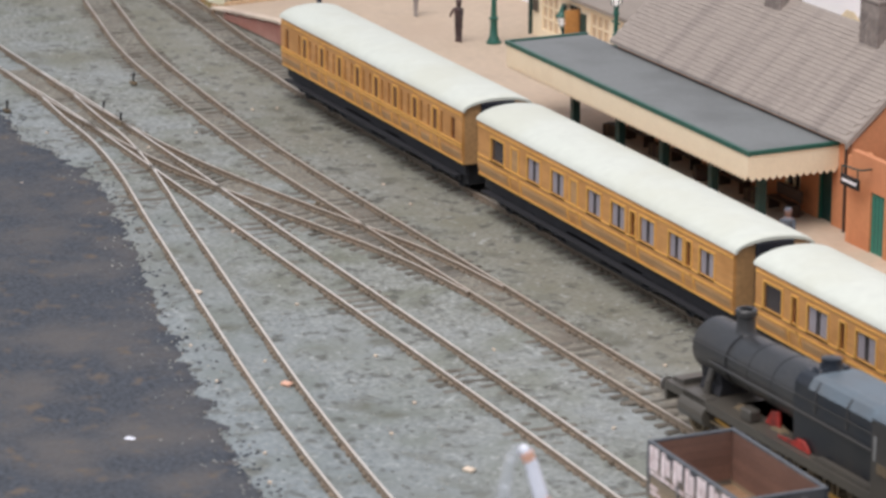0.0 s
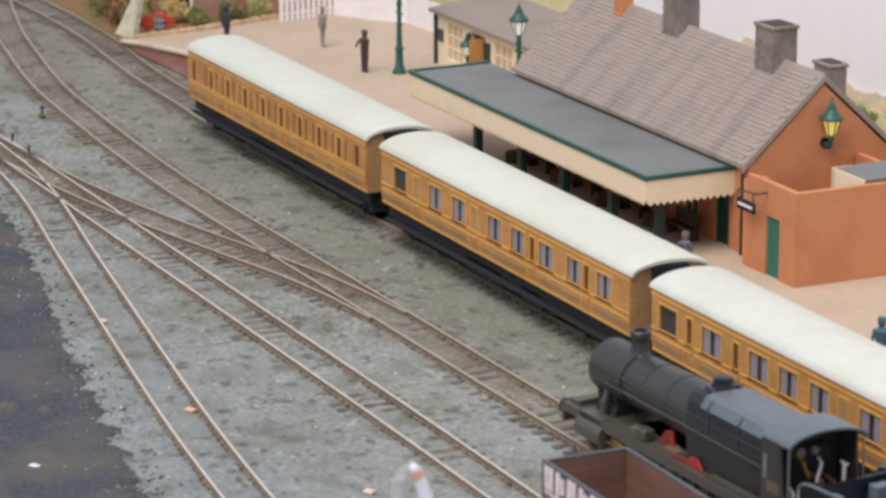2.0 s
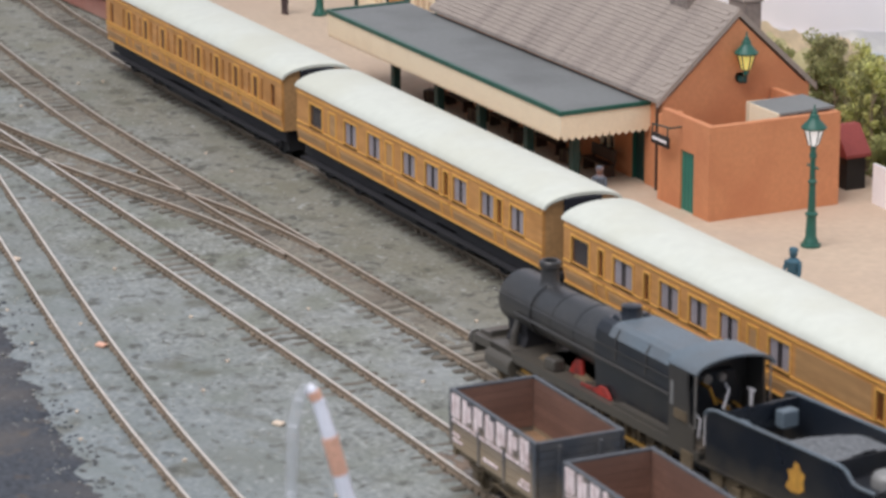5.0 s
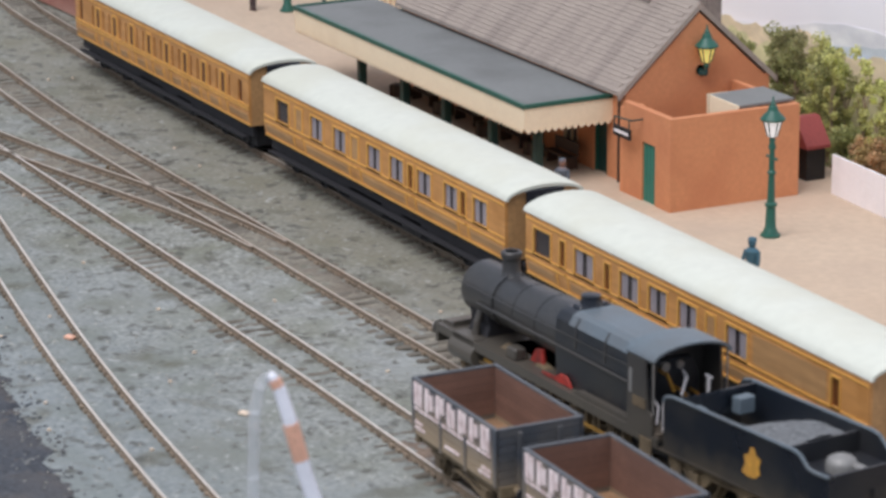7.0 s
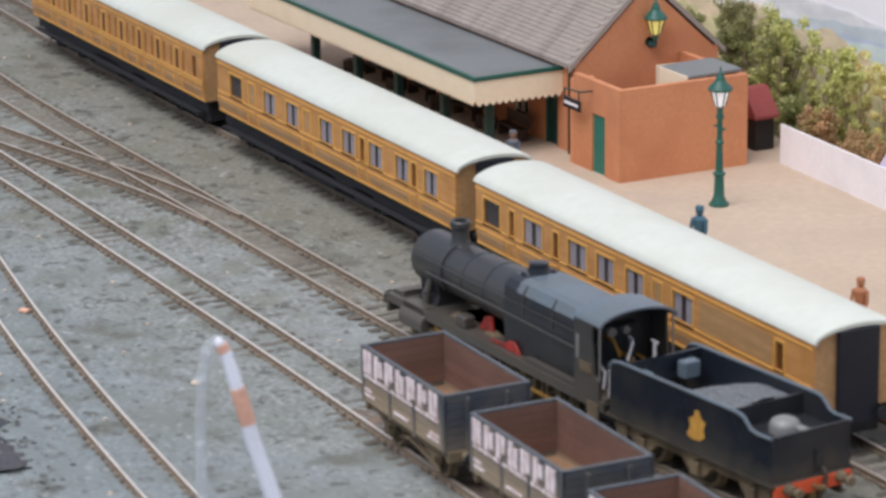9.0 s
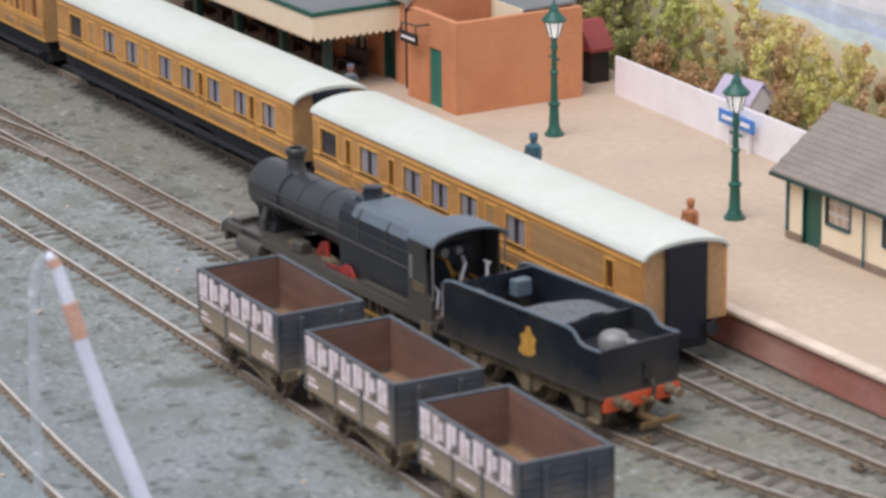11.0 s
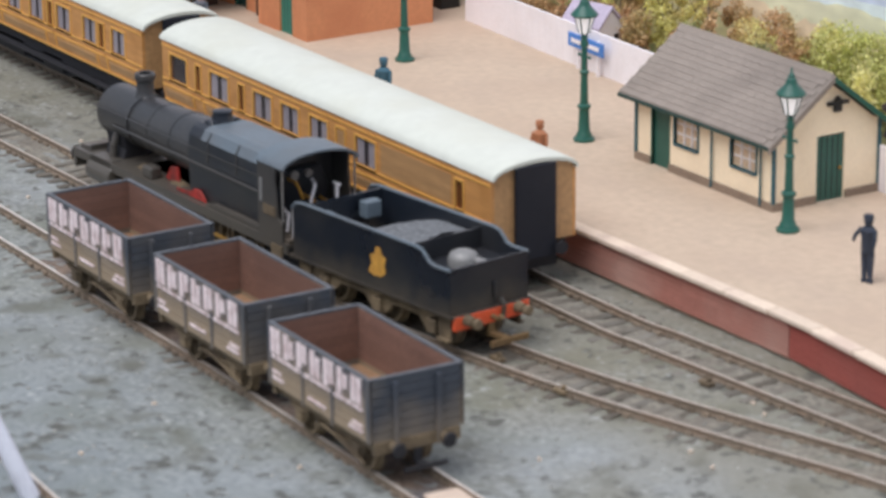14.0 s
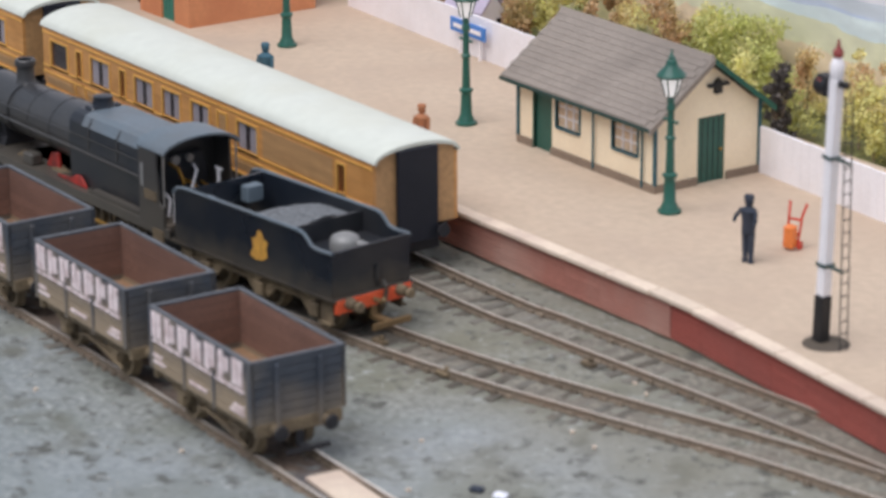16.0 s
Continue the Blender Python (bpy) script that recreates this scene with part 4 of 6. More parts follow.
def chimney(x, y, z0, z1, w, d, mat, pots=2):
    c = part("chimney", Shape().box(x - w, x + w, y - d, y + d, z0, z1).box(x - w - 0.6, x + w + 0.6, y - d - 0.6, y + d + 0.6, z0, z0 + 8).box(x - w - 0.7, x + w + 0.7, y - d - 0.7, y + d + 0.7, z1, z1 + 1.6).soften(0.3), mat, station)
    part("flue", Shape().box(x - w + 1.4, x + w - 1.4, y - d + 1.4, y + d - 1.4, z1 + 1.6, z1 + 1.9), M_BLACK, c, "dark sooty flue top")
    me = Shape().box(-1.8, 1.8, -0.15, 0.15, -0.85, 0.85).mesh("brick", mat)
    for r in range(int((z1 - z0 - 14) / 2)):
        for k in range(int(2 * w / 4)):
            place("brick", me, c, x - w + 2 + k * 4 + (1 if r % 2 else 0), y - d - 0.1, z0 + 9 + r * 2)
    for k in range(pots):
        part("chimney_pot", Shape().lathe([(z1 + 1.5, 2.2), (z1 + 3, 2.0), (z1 + 6, 1.7), (z1 + 6.5, 2.1)], x - w / 2 + k * w, y, 10), M_BLACK, c)
    return c


chimney(-158, SRY, RZ - 14, RZ + 16, 8, 6.5, M_STACK, 0)
chimney(-246, SRY, RZ - 12, RZ + 20, 7.5, 6, M_STACK, 2)
chimney(-300, SRY - 2, RZ - 10, RZ + 13, 3.6, 3.6, M_BRICK, 1)
chimney(-132, SRY + 13, RZ - 24, RZ + 2, 7, 4.5, M_STACK, 0)

# walled yard at the gable end
BX0, BX1, BY0, BY1, BZ = -115.8, -62.0, 84.8, 151.0, 41.8
part("yard_wall", wall_with_holes(-103, BX1, BY0, BY0 + 3.2, 0, BZ, [(-86.5, -75, 0, 27)]), M_BRICK, station)
part("yard_wall", Shape().box(BX1 - 3.2, BX1, BY0 + 3.2, BY1, 0, BZ), M_BRICK, station)
part("yard_wall", Shape().box(-115, BX1 - 3.2, BY1 - 3, BY1, 0, BZ), M_BRICK, station)
part("yard_wall", Shape().box(-106, -103, BY0, 96, 0, BZ - 3), M_BRICK, station)
d = part("door", Shape().box(-86.5, -75, BY0 + 1.0, BY0 + 2.0, 0, 27), M_DOORGREEN, station, "teal green plank door")
for i in range(1, 4):
    part("plank_joint", Shape().box(-86.5 + i * 2.9 - 0.15, -86.5 + i * 2.9 + 0.15, BY0 + 0.9, BY0 + 1.05, 0.5, 26.5), M_DKGREEN, d)
part("lean_to_roof", Shape().prism([(122, 42.0), (150, 42.6), (150, 43.8), (122, 43.2)], -91, -65.6), M_FELT, station, "grey flat roof behind the yard wall")
part("lean_to_fascia", Shape().box(-90, -65.8, 121.2, 121.95, 33, 43.1).box(-92, -91.1, 121.2, 148, 31, 43.2), M_CREAM, station)

# canopy
CX0, CX1, CY0, CY1, CZ = -377.0, -127.5, 48.0, 93.0, 38.0
canopy = part("canopy", Shape().prism([(CY0, CZ), (CY1, CZ + 0.4), (CY1, CZ - 1.2), (CY0, CZ - 1.6)], CX0, CX1), M_FELT, station, "grey felt canopy roof")
part("canopy_edge", Shape().box(CX0 - 0.8, CX1 + 0.8, CY0 - 1.0, CY0 + 0.8, CZ - 1.0, CZ + 0.9).prism([(CY0 + 0.8, CZ - 0.9), (CY1, CZ - 0.5), (CY1, CZ + 1.4), (CY0 + 0.8, CZ + 1.0)], CX1 - 0.8, CX1 + 0.9).prism([(CY0 + 0.8, CZ - 0.9), (CY1, CZ - 0.5), (CY1, CZ + 1.4), (CY0 + 0.8, CZ + 1.0)], CX0 - 0.9, CX0 + 0.8), M_GREEN, canopy, "green canopy edging")
VZ = 10.4
part("valance_board", Shape().box(CX0 - 0.2, CX1 + 0.2, CY0 - 0.4, CY0 + 0.5, CZ - VZ, CZ - 1.0), M_CREAM, canopy, "cream boarded valance")
tooth = Shape().prism([(-1.6, 0), (1.6, 0), (1.6, -1.0), (0, -2.4), (-1.6, -1.0)], -0.45, 0.45, "y").mesh("valance_tooth", M_CREAM)
n = int((CX1 - CX0) / 3.4)
for i in range(n):
    place("valance_tooth", tooth, canopy, CX0 + 1.7 + i * 3.4, CY0, CZ - VZ)
part("valance_board", Shape().prism([(CY0 + 0.5, CZ - VZ), (CY1, CZ - VZ), (CY1, CZ - 0.6), (CY0 + 0.5, CZ - 1.0)], CX1 - 0.6, CX1 + 0.3), M_CREAM, canopy)
for i in range(13):
    place("valance_tooth", tooth, canopy, CX1 - 0.1, CY0 + 2 + i * 3.4, CZ - VZ, 90)
part("valance_board", Shape().prism([(CY0 + 0.5, CZ - VZ), (CY1, CZ - VZ), (CY1, CZ - 0.6), (CY0 + 0.5, CZ - 1.0)], CX0 - 0.3, CX0 + 0.6), M_CREAM, canopy)
for x in (-326, -277, -232, -184, -140):
    col = part("canopy_column", Shape().box(x - 2.6, x + 2.6, 59, 64, 0, 5).box(x - 2.0, x + 2.0, 59.6, 63.4, 5, CZ - 0.4).soften(0.3), M_DKGREEN, station, "dark green canopy column")
    part("column_bracket", Shape().prism([(x + 1.8, 20), (x + 9, 31), (x + 9, CZ - 0.8), (x + 7.6, CZ - 0.8), (x + 6.5, 31.5), (x + 1.8, 23)], 60.6, 62.4, "y").prism([(x - 1.8, 20), (x - 9, 31), (x - 9, CZ - 0.8), (x - 7.6, CZ - 0.8), (x - 6.5, 31.5), (x - 1.8, 23)], 60.6, 62.4, "y"), M_DKGREEN, col)
part("drain_pipe", Shape().rod((-119, 91.6, 0), (-119, 91.6, EZ - 3), 0.7), M_BENCH, station)


def lantern(parent, z, yellow=False):
    """Six-sided station lantern, its foot at height z."""
    s = Shape().lathe([(z, 1.2), (z + 1.0, 1.6), (z + 1.6, 1.0), (z + 2.4, 2.0)], seg=6)
    part("lantern_base", s, M_GREEN, parent)
    g = part("lantern_glass", Shape().lathe([(z + 2.4, 2.0), (z + 9.6, 4.0)], seg=6), M_LAMPYELLOW if yellow else M_LAMPWHITE, parent, "glowing yellow lantern glass" if yellow else "white lantern glass")
    for i in range(6):
        a = math.pi * i / 3
        bar = Shape().rod((2.05 * math.cos(a), 2.05 * math.sin(a), z + 2.4), (4.1 * math.cos(a), 4.1 * math.sin(a), z + 9.6), 0.32, seg=5)
        part("lantern_bar", bar, M_DKGREEN, g)
    part("lantern_roof", Shape().lathe([(z + 9.4, 5.3), (z + 10.2, 5.5), (z + 11.4, 4.4), (z + 13.2, 2.6), (z + 14.2, 2.1), (z + 15.4, 1.9), (z + 16.0, 1.2), (z + 16.6, 1.3), (z + 17.6, 0.5), (z + 19.2, 0.35), (z + 19.8, 0.1)], seg=12), M_GREEN, parent, "green lantern roof with finial", smooth=True)


def street_lamp(x, y):
    l = thing("platform_lamp", x, y, PZ, label="green cast-iron platform lamp with white lantern", category="lamp post", group="platform lamps")
    part("post", Shape().lathe([(0, 4.3), (1.2, 4.3), (1.6, 3.4), (3.2, 2.9), (4.0, 2.4), (13, 2.0), (13.6, 2.7), (14.6, 2.7), (15.2, 1.7), (27, 1.4), (27.6, 1.9), (28.4, 1.9), (29, 1.3), (38, 1.15), (38.6, 1.7), (39.4, 1.7), (41.6, 1.1)], seg=14), M_GREEN, l, smooth=True)
    part("ladder_bar", Shape().rod((-3.6, 0, 34.5), (3.6, 0, 34.5), 0.5).ball(-3.6, 0, 34.5, 0.7, seg=6).ball(3.6, 0, 34.5, 0.7, seg=6), M_GREEN, l)
    lantern(l, 41.4)
    return l


for x, y in ((-537, 114.5), (-413, 127.5), (-10, 103.7), (138, 95.8), (277.5, 88.5)):
    street_lamp(x, y)
wall_lamp = thing("wall_lamp", -110.5, 132, PZ + 50.5, label="green wall lantern glowing yellow on the brick gable", category="wall lamp")
lantern(wall_lamp, 0.0, True)
part("bracket", Shape().tube([(0, 0, 0.3), (0, 0, -2), (-5.5, 0, -2.2)], 0.8, 8).rod((-5.5, 0, -2.2), (-5.6, 0, -2.2), 2.4).ball(-1, 0, -3, 1.3).ball(-4, 0, -3.4, 1.6), M_DKGREEN, wall_lamp)
sign = thing("hanging_sign", -94, 79, PZ + 28, label="small black hanging sign with illegible white lettering", category="sign")
part("board", Shape().box(-7.5, 7.5, -0.5, 0.5, -0.4, 4.6).soften(0.2), M_BLACK, sign)
part("lettering", Shape().box(-6, 6, -0.7, -0.45, 1.6, 2.8), M_WHITE, sign)
part("bracket", Shape().tube([(-7, 0, 4.6), (-7, 0, 8.0), (8, 0, 9.0), (8, 6, 9.0)], 0.4, 6).tube([(6, 0, 4.6), (6, 0, 8.8)], 0.3, 6), M_DKGREEN, sign)

# ---- waiting hut ----
hut = thing("waiting_hut", 0, 0, PZ, label="cream wooden platform hut with grey slate roof and green doors", category="hut")
HX0, HX1, HY0, HY1, HE, HR = 170.5, 256.0, 98.5, 147.5, 29.0, 47.5
HRY = (HY0 + HY1) / 2
for u, v, zl, zh in ((HX0, 180.5, 0, HE), (180.5, 191, 26.5, HE), (191, 195, 0, HE), (195, 209.5, 0, 12), (195, 209.5, 28, HE), (209.5, 230.5, 0, HE), (230.5, 245.5, 0, 12), (230.5, 245.5, 28, HE), (245.5, HX1, 0, HE)):
    part("wall_board", Shape().box(u, v, HY0, HY0 + 2, zl, zh), M_CREAM, hut)
part("rear_wall", Shape().box(HX0, HX1, HY1 - 2, HY1, 0, HE), M_CREAM, hut)
part("gable_wall", Shape().prism([(HY0 + 2, 0), (118.5, 0), (118.5, 25.5), (131.5, 25.5), (131.5, 0), (HY1 - 2, 0), (HY1 - 2, HE), (HRY, HR - 1.5), (HY0 + 2, HE)], HX1 - 2, HX1), M_CREAM, hut)
part("gable_wall", Shape().prism([(HY0 + 2, 0), (HY1 - 2, 0), (HY1 - 2, HE), (HRY, HR - 1.5), (HY0 + 2, HE)], HX0, HX0 + 2), M_CREAM, hut)
d = part("door", Shape().box(180.5, 191, HY0 + 0.8, HY0 + 1.6, 0, 26.5), M_HUTGREEN, hut, "dark green plank door")
part("frame", Shape().box(179.7, 180.5, HY0 - 0.4, HY0 + 1.6, 0, 27.3).box(191, 191.8, HY0 - 0.4, HY0 + 1.6, 0, 27.3).box(180.5, 191, HY0 - 0.4, HY0 + 1.6, 26.5, 27.3), M_GREEN, d)
d = part("door", Shape().box(HX1 - 1.6, HX1 - 0.7, 118.5, 131.5, 0, 25.5), M_HUTGREEN, hut, "dark green plank door")
for i in range(1, 5):
    part("plank_joint", Shape().box(HX1 - 0.75, HX1 - 0.55, 118.5 + i * 2.6 - 0.15, 118.5 + i * 2.6 + 0.15, 0.3, 25.3), M_BLACK, d)
part("door_knob", Shape().ball(HX1 - 0.1, 129.6, 12, 0.6, seg=8), M_BRASS, d)
for a, b in ((195.0, 209.5), (230.5, 245.5)):
    w = part("window", Shape().box(a, b, HY0 + 1.2, HY0 + 1.6, 12, 28), M_CREAM, hut, "small-paned window with pale blind")
    part("window_frame", Shape().box(a - 0.8, a, HY0 - 0.5, HY0 + 1.0, 11.4, 28.6).box(b, b + 0.8, HY0 - 0.5, HY0 + 1.0, 11.4, 28.6).box(a, b, HY0 - 0.5, HY0 + 1.0, 28, 28.6).box(a, b, HY0 - 0.8, HY0 + 1.0, 11.2, 12), M_TEAL, w)
    for i in range(1, 3):
        part("glazing_bar", Shape().box(a + (b - a) * i / 3 - 0.3, a + (b - a) * i / 3 + 0.3, HY0 + 0.6, HY0 + 1.2, 12, 28), M_WHITE, w)
    for i in range(1, 4):
        part("glazing_bar", Shape().box(a, b, HY0 + 0.7, HY0 + 1.15, 12 + 16 * i / 4 - 0.3, 12 + 16 * i / 4 + 0.3), M_WHITE, w)
    for i in range(3):
        for j in range(4):
            u, v = a + (b - a) * i / 3, 12 + 16 * j / 4
            part("pane", Shape().box(u + 0.6, u + (b - a) / 3 - 0.6, HY0 + 0.9, HY0 + 1.1, v + 0.7, v + 16 / 4 - 0.6), M_BLIND, w)
part("plinth", Shape().box(HX0 - 0.8, 180, HY0 - 0.9, HY0 - 0.05, 0, 3).box(191.9, HX1 + 0.9, HY0 - 0.9, HY0 - 0.05, 0, 3).box(HX1 + 0.05, HX1 + 0.9, HY0 - 0.05, 118, 0, 3).box(HX1 + 0.05, HX1 + 0.9, 132, HY1 + 0.5, 0, 3), M_PLINTH, hut, "brown plinth board")
for x, y in ((HX0 - 0.3, HY0 - 0.3), (HX1 + 0.3, HY0 - 0.3), (HX1 + 0.3, HY1 + 0.3)):
    part("corner_post", Shape().box(x - 0.6, x + 0.6, y - 0.6, y + 0.6, 3.05, HE), M_TEAL, hut)
for x in (219.5, 249.5):
    part("drain_pipe", Shape().rod((x, HY0 - 1.2, 1), (x, HY0 - 1.2, HE - 2), 0.45, seg=8), M_TEAL, hut)
hs = (HR - HE) / (HRY - HY0)
for s in (-1, 1):
    part("roof_deck", Shape().prism([(HRY + s * (HRY - HY0 + 5), HE - 5 * hs), (HRY, HR), (HRY, HR + 0.9), (HRY + s * (HRY - HY0 + 5), HE - 5 * hs + 0.9)], HX0 - 6, HX1 + 3), M_HUTSLATE, hut)
    part("barge_board", Shape().prism([(HRY + s * (HRY - HY0 + 5.4), HE - 5 * hs - 1.6), (HRY, HR - 1.2), (HRY, HR + 1.2), (HRY + s * (HRY - HY0 + 5.4), HE - 5 * hs + 0.9)], HX1 + 3.05, HX1 + 4), M_GREEN if s > 0 else M_HUTSLATE, hut)
part("eave_board", Shape().box(HX0 - 6, HX1 + 3, HY0 - 5.5, HY0 - 4.9, HE - 5 * hs - 0.6, HE - 5 * hs + 0.8), M_DKGREEN, hut)
hut_slate = Shape().prism([(0, -0.25), (2.9, -0.5), (2.9, -0.2), (0, 0.0)], 0.05, 4.75).mesh("slate", M_HUTSLATE)
htilt = math.degrees(math.atan(hs))
for i in range(13):
    t0 = i / 13
    ya, za = HY0 - 5 + t0 * (HRY - HY0 + 5), HE - 5 * hs + t0 * (HR - HE + 5 * hs)
    x = HX0 - 6 + (2.4 if i % 2 else 0)
    while x < HX1 - 1:
        place("slate", hut_slate, hut, x, ya, za + 1.5, rx=htilt)
        x += 4.8
part("ridge_tiles", Shape().prism([(HRY - 1.8, HR - 0.2), (HRY, HR + 2.2), (HRY + 1.8, HR - 0.2)], HX0 - 6, HX1 + 3), M_HUTSLATE, hut)
vent = Shape().prism([(HRY + 2.6, 34), (HRY + 6, 34), (HRY + 6, 38.5), (HRY + 4.3, 40), (HRY + 2.6, 38.5)], HX1, HX1 + 1.2).box(HX1, HX1 + 1.6, HRY - 0.5, HRY + 9, 36.8, 38)
part("gable_lamp", vent, M_BLACK, hut, "small black lantern on the gable")


# ---- fences ----
def panel_fence(points, h, label):
    f = thing("panel_fence", 0, 0, PZ, label=label, category="fence")
    for (xa, ya), (xb, yb) in zip(points, points[1:]):
        a = math.atan2(yb - ya, xb - xa)
        length = math.hypot(xb - xa, yb - ya)
        n = max(1, round(length / 5.0))
        for i in range(n):
            m = pose(xa + (xb - xa) * (i + 0.5) / n, ya + (yb - ya) * (i + 0.5) / n, 0, 0, 0, math.degrees(a))
            w = length / n / 2
            part("board", Shape().box(-w + 0.05, w - 0.05, -0.6, 0.6, 0, h + 0.08 * math.sin(i * 2.3), m), M_WHITE, f)
        m = pose((xa + xb) / 2, (ya + yb) / 2, 0, 0, 0, math.degrees(a))
        for z in (h * 0.22, h * 0.8):
            part("fence_rail", Shape().box(-length / 2, length / 2, 0.6, 1.6, z - 0.8, z + 0.8, m), M_WHITE, f)
    return f


panel_fence([(-57, 166), (48, 160.5), (76, 159.5), (168, 155)], 18.0, "white boarded fence behind the platform")
panel_fence([(257, 148.2), (333, 144), (470, 138)], 18.0, "white boarded fence beside the hut")
panel_fence([(-708, 149), (-680, 166), (-667, 179), (-600, 183)], 18.0, "white boarded fence at the far platform end")
picket = thing("picket_fence", 0, 0, PZ, label="white picket fence at the far platform end", category="fence")
for i in range(11):
    x, y = -702 - 0.6 * i, 111 + 3.8 * i
    part("picket", Shape().prism([(-1.1, 0), (1.1, 0), (1.1, 15), (0, 17), (-1.1, 15)], -0.5, 0.5, "x"), M_WHITE, picket).matrix_local = pose(x / 1000, y / 1000, 0, 0, 0, 0)
for z in (4, 12):
    part("fence_rail", Shape().prism([(-703.2, 110), (-702.4, 110), (-708.6, 150), (-709.4, 150)], z, z + 1.2, "z"), M_WHITE, picket)
name_board = thing("station_sign", 52, 156.5, PZ, -3, label="blue station name board with illegible white lettering", category="sign")
part("board", Shape().box(-14, 14, -0.5, 0.5, 9.5, 15.5).soften(0.2), M_BLUE, name_board)
part("lettering", Shape().box(-11, 11, -0.75, -0.45, 11.6, 13.4), M_WHITE, name_board)
for x in (-8, 8):
    part("post", Shape().box(x - 0.7, x + 0.7, 0.5, 1.9, 0, 15.4), M_WHITE, name_board)


# ---- benches and trunks under the canopy ----
bench = thing("platform_bench", -300, 84, PZ, label="dark wooden platform bench under the canopy", category="bench", group="platform benches")
part("seat", Shape().box(-11, 11, -3, 2.2, 5.2, 6.0), M_BENCH, bench)
part("backrest", Shape().box(-11, 11, 2.2, 3.0, 6.5, 12), M_BENCH, bench)
for u in (-9.5, 9.5):
    part("leg", Shape().box(u - 0.5, u + 0.5, -2.8, 2.8, 0, 5.2).box(u - 0.5, u + 0.5, 2.2, 3.0, 5.2, 11), M_BENCH, bench)
for x in (-252, -204, -158):
    copy_thing(bench, pose(x / 1000, 0.084, PZ / 1000))
trunk = thing("luggage_trunk", -272, 80, PZ, 12, "dark brown luggage trunk on the platform", "luggage", "luggage under the canopy")
part("body", Shape().box(-5, 5, -3, 3, 0, 6).soften(0.4), M_BENCH, trunk)
part("strap", Shape().box(-2.5, -1.9, -3.15, 3.15, 0, 6.15), M_RUST, trunk)
part("strap", Shape().box(1.9, 2.5, -3.15, 3.15, 0, 6.15), M_RUST, trunk)
for x, y, r in ((-226, 78, -20), (-180, 81, 8), (-318, 79, 30)):
    copy_thing(trunk, pose(x / 1000, y / 1000, PZ / 1000, 0, 0, r))


# ---- locomotive and tender ----
loco = thing("steam_locomotive", 40.2, -68.6, 0, 2.2, "weathered black model steam locomotive with open cab", "locomotive")
BC = 32.4
part("smokebox", Shape().lathe([(15.4, 6.5), (16.1, 9.0), (17.0, 10.4), (40, 10.4), (40.2, 9.9)], 0, BC, 28, "x"), M_LOCO, loco, smooth=True)
part("smokebox_door", Shape().lathe([(13.8, 1.0), (14.1, 4.0), (15.0, 7.4), (15.8, 7.8)], 0, BC, 20, "x").rod((13.0, 0, BC), (14.0, 0, BC), 1.2), M_LOCO, loco, smooth=True)
part("boiler", Shape().lathe([(40, 9.9), (60, 10.3), (90, 11.2)], 0, BC, 28, "x"), M_LOCO, loco, "grey-black tapered boiler", smooth=True)
for x, r in ((40, 10.7), (55, 10.4), (72, 10.9), (89, 11.5)):
    part("boiler_band", Shape().lathe([(x - 0.6, r - 0.4), (x - 0.5, r), (x + 0.5, r), (x + 0.6, r - 0.4)], 0, BC, 28, "x"), M_LOCO, loco, smooth=True)
fb = [(-11.6, 17), (-12.2, 33), (-11.6, 41.1), (-9.8, 43.8), (-7, 44.8), (7, 44.8), (9.8, 43.8), (11.6, 41.1), (12.2, 33), (11.6, 17)]
part("firebox", Shape().prism(fb, 89.8, 145).soften(0.4), M_TENDER, loco)
# Added plate: its paler colour paints the reflection on the firebox top.
part("firebox_top", Shape().prism([(-11.9, 40.6), (-9.9, 44.1), (-7, 45.2), (7, 45.2), (9.9, 44.1), (11.9, 40.6), (11.5, 40.6), (7, 44.6), (-7, 44.6), (-11.5, 40.6)], 99, 144.6), M_SHEENGREY, loco, "firebox top with blue-grey sheen in its colour")
for x in (104, 124):
    part("firebox_band", Shape().prism([(u * 1.025, v + 0.12) for u, v in fb[1:9]], x - 0.5, x + 0.5), M_LOCO, loco)
part("chimney", Shape().lathe([(40.6, 5.4), (42.2, 4.1), (43.8, 3.5), (48.2, 3.4), (48.8, 4.1), (50.7, 4.1), (51.3, 3.5), (51.1, 2.6), (47.5, 2.5)], 37.5, 0, 18), M_LOCO, loco, smooth=True)
part("safety_valve", Shape().lathe([(42.4, 5.4), (44.4, 4.6), (46.2, 4.2), (48.2, 3.6), (49.0, 3.8), (49.4, 2.6)], 95, 0, 14), M_TENDER, loco, smooth=True)
part("top_feed", Shape().box(92, 98, -6.5, 6.5, 42.0, 46.0).soften(0.8), M_TENDER, loco)
part("running_plate", Shape().box(7.5, 164, -15.8, 15.8, 16.2, 17.4), M_LOCO, loco)
for s in (-1, 1):
    part("valance", Shape().box(7.5, 164, s * 15.4 - 0.4, s * 15.4 + 0.4, 14.0, 16.15), M_LOCO, loco)
part("front_plate", Shape().prism([(7.5, 17.45), (16, 17.45), (16, 19.6), (14, 18.8), (7.5, 18.4)], -13, 13, "y"), M_LOCO, loco)
part("buffer_beam", Shape().box(5.9, 7.5, -15.5, 15.5, 9.5, 16.2).soften(0.2), M_LOCO, loco)
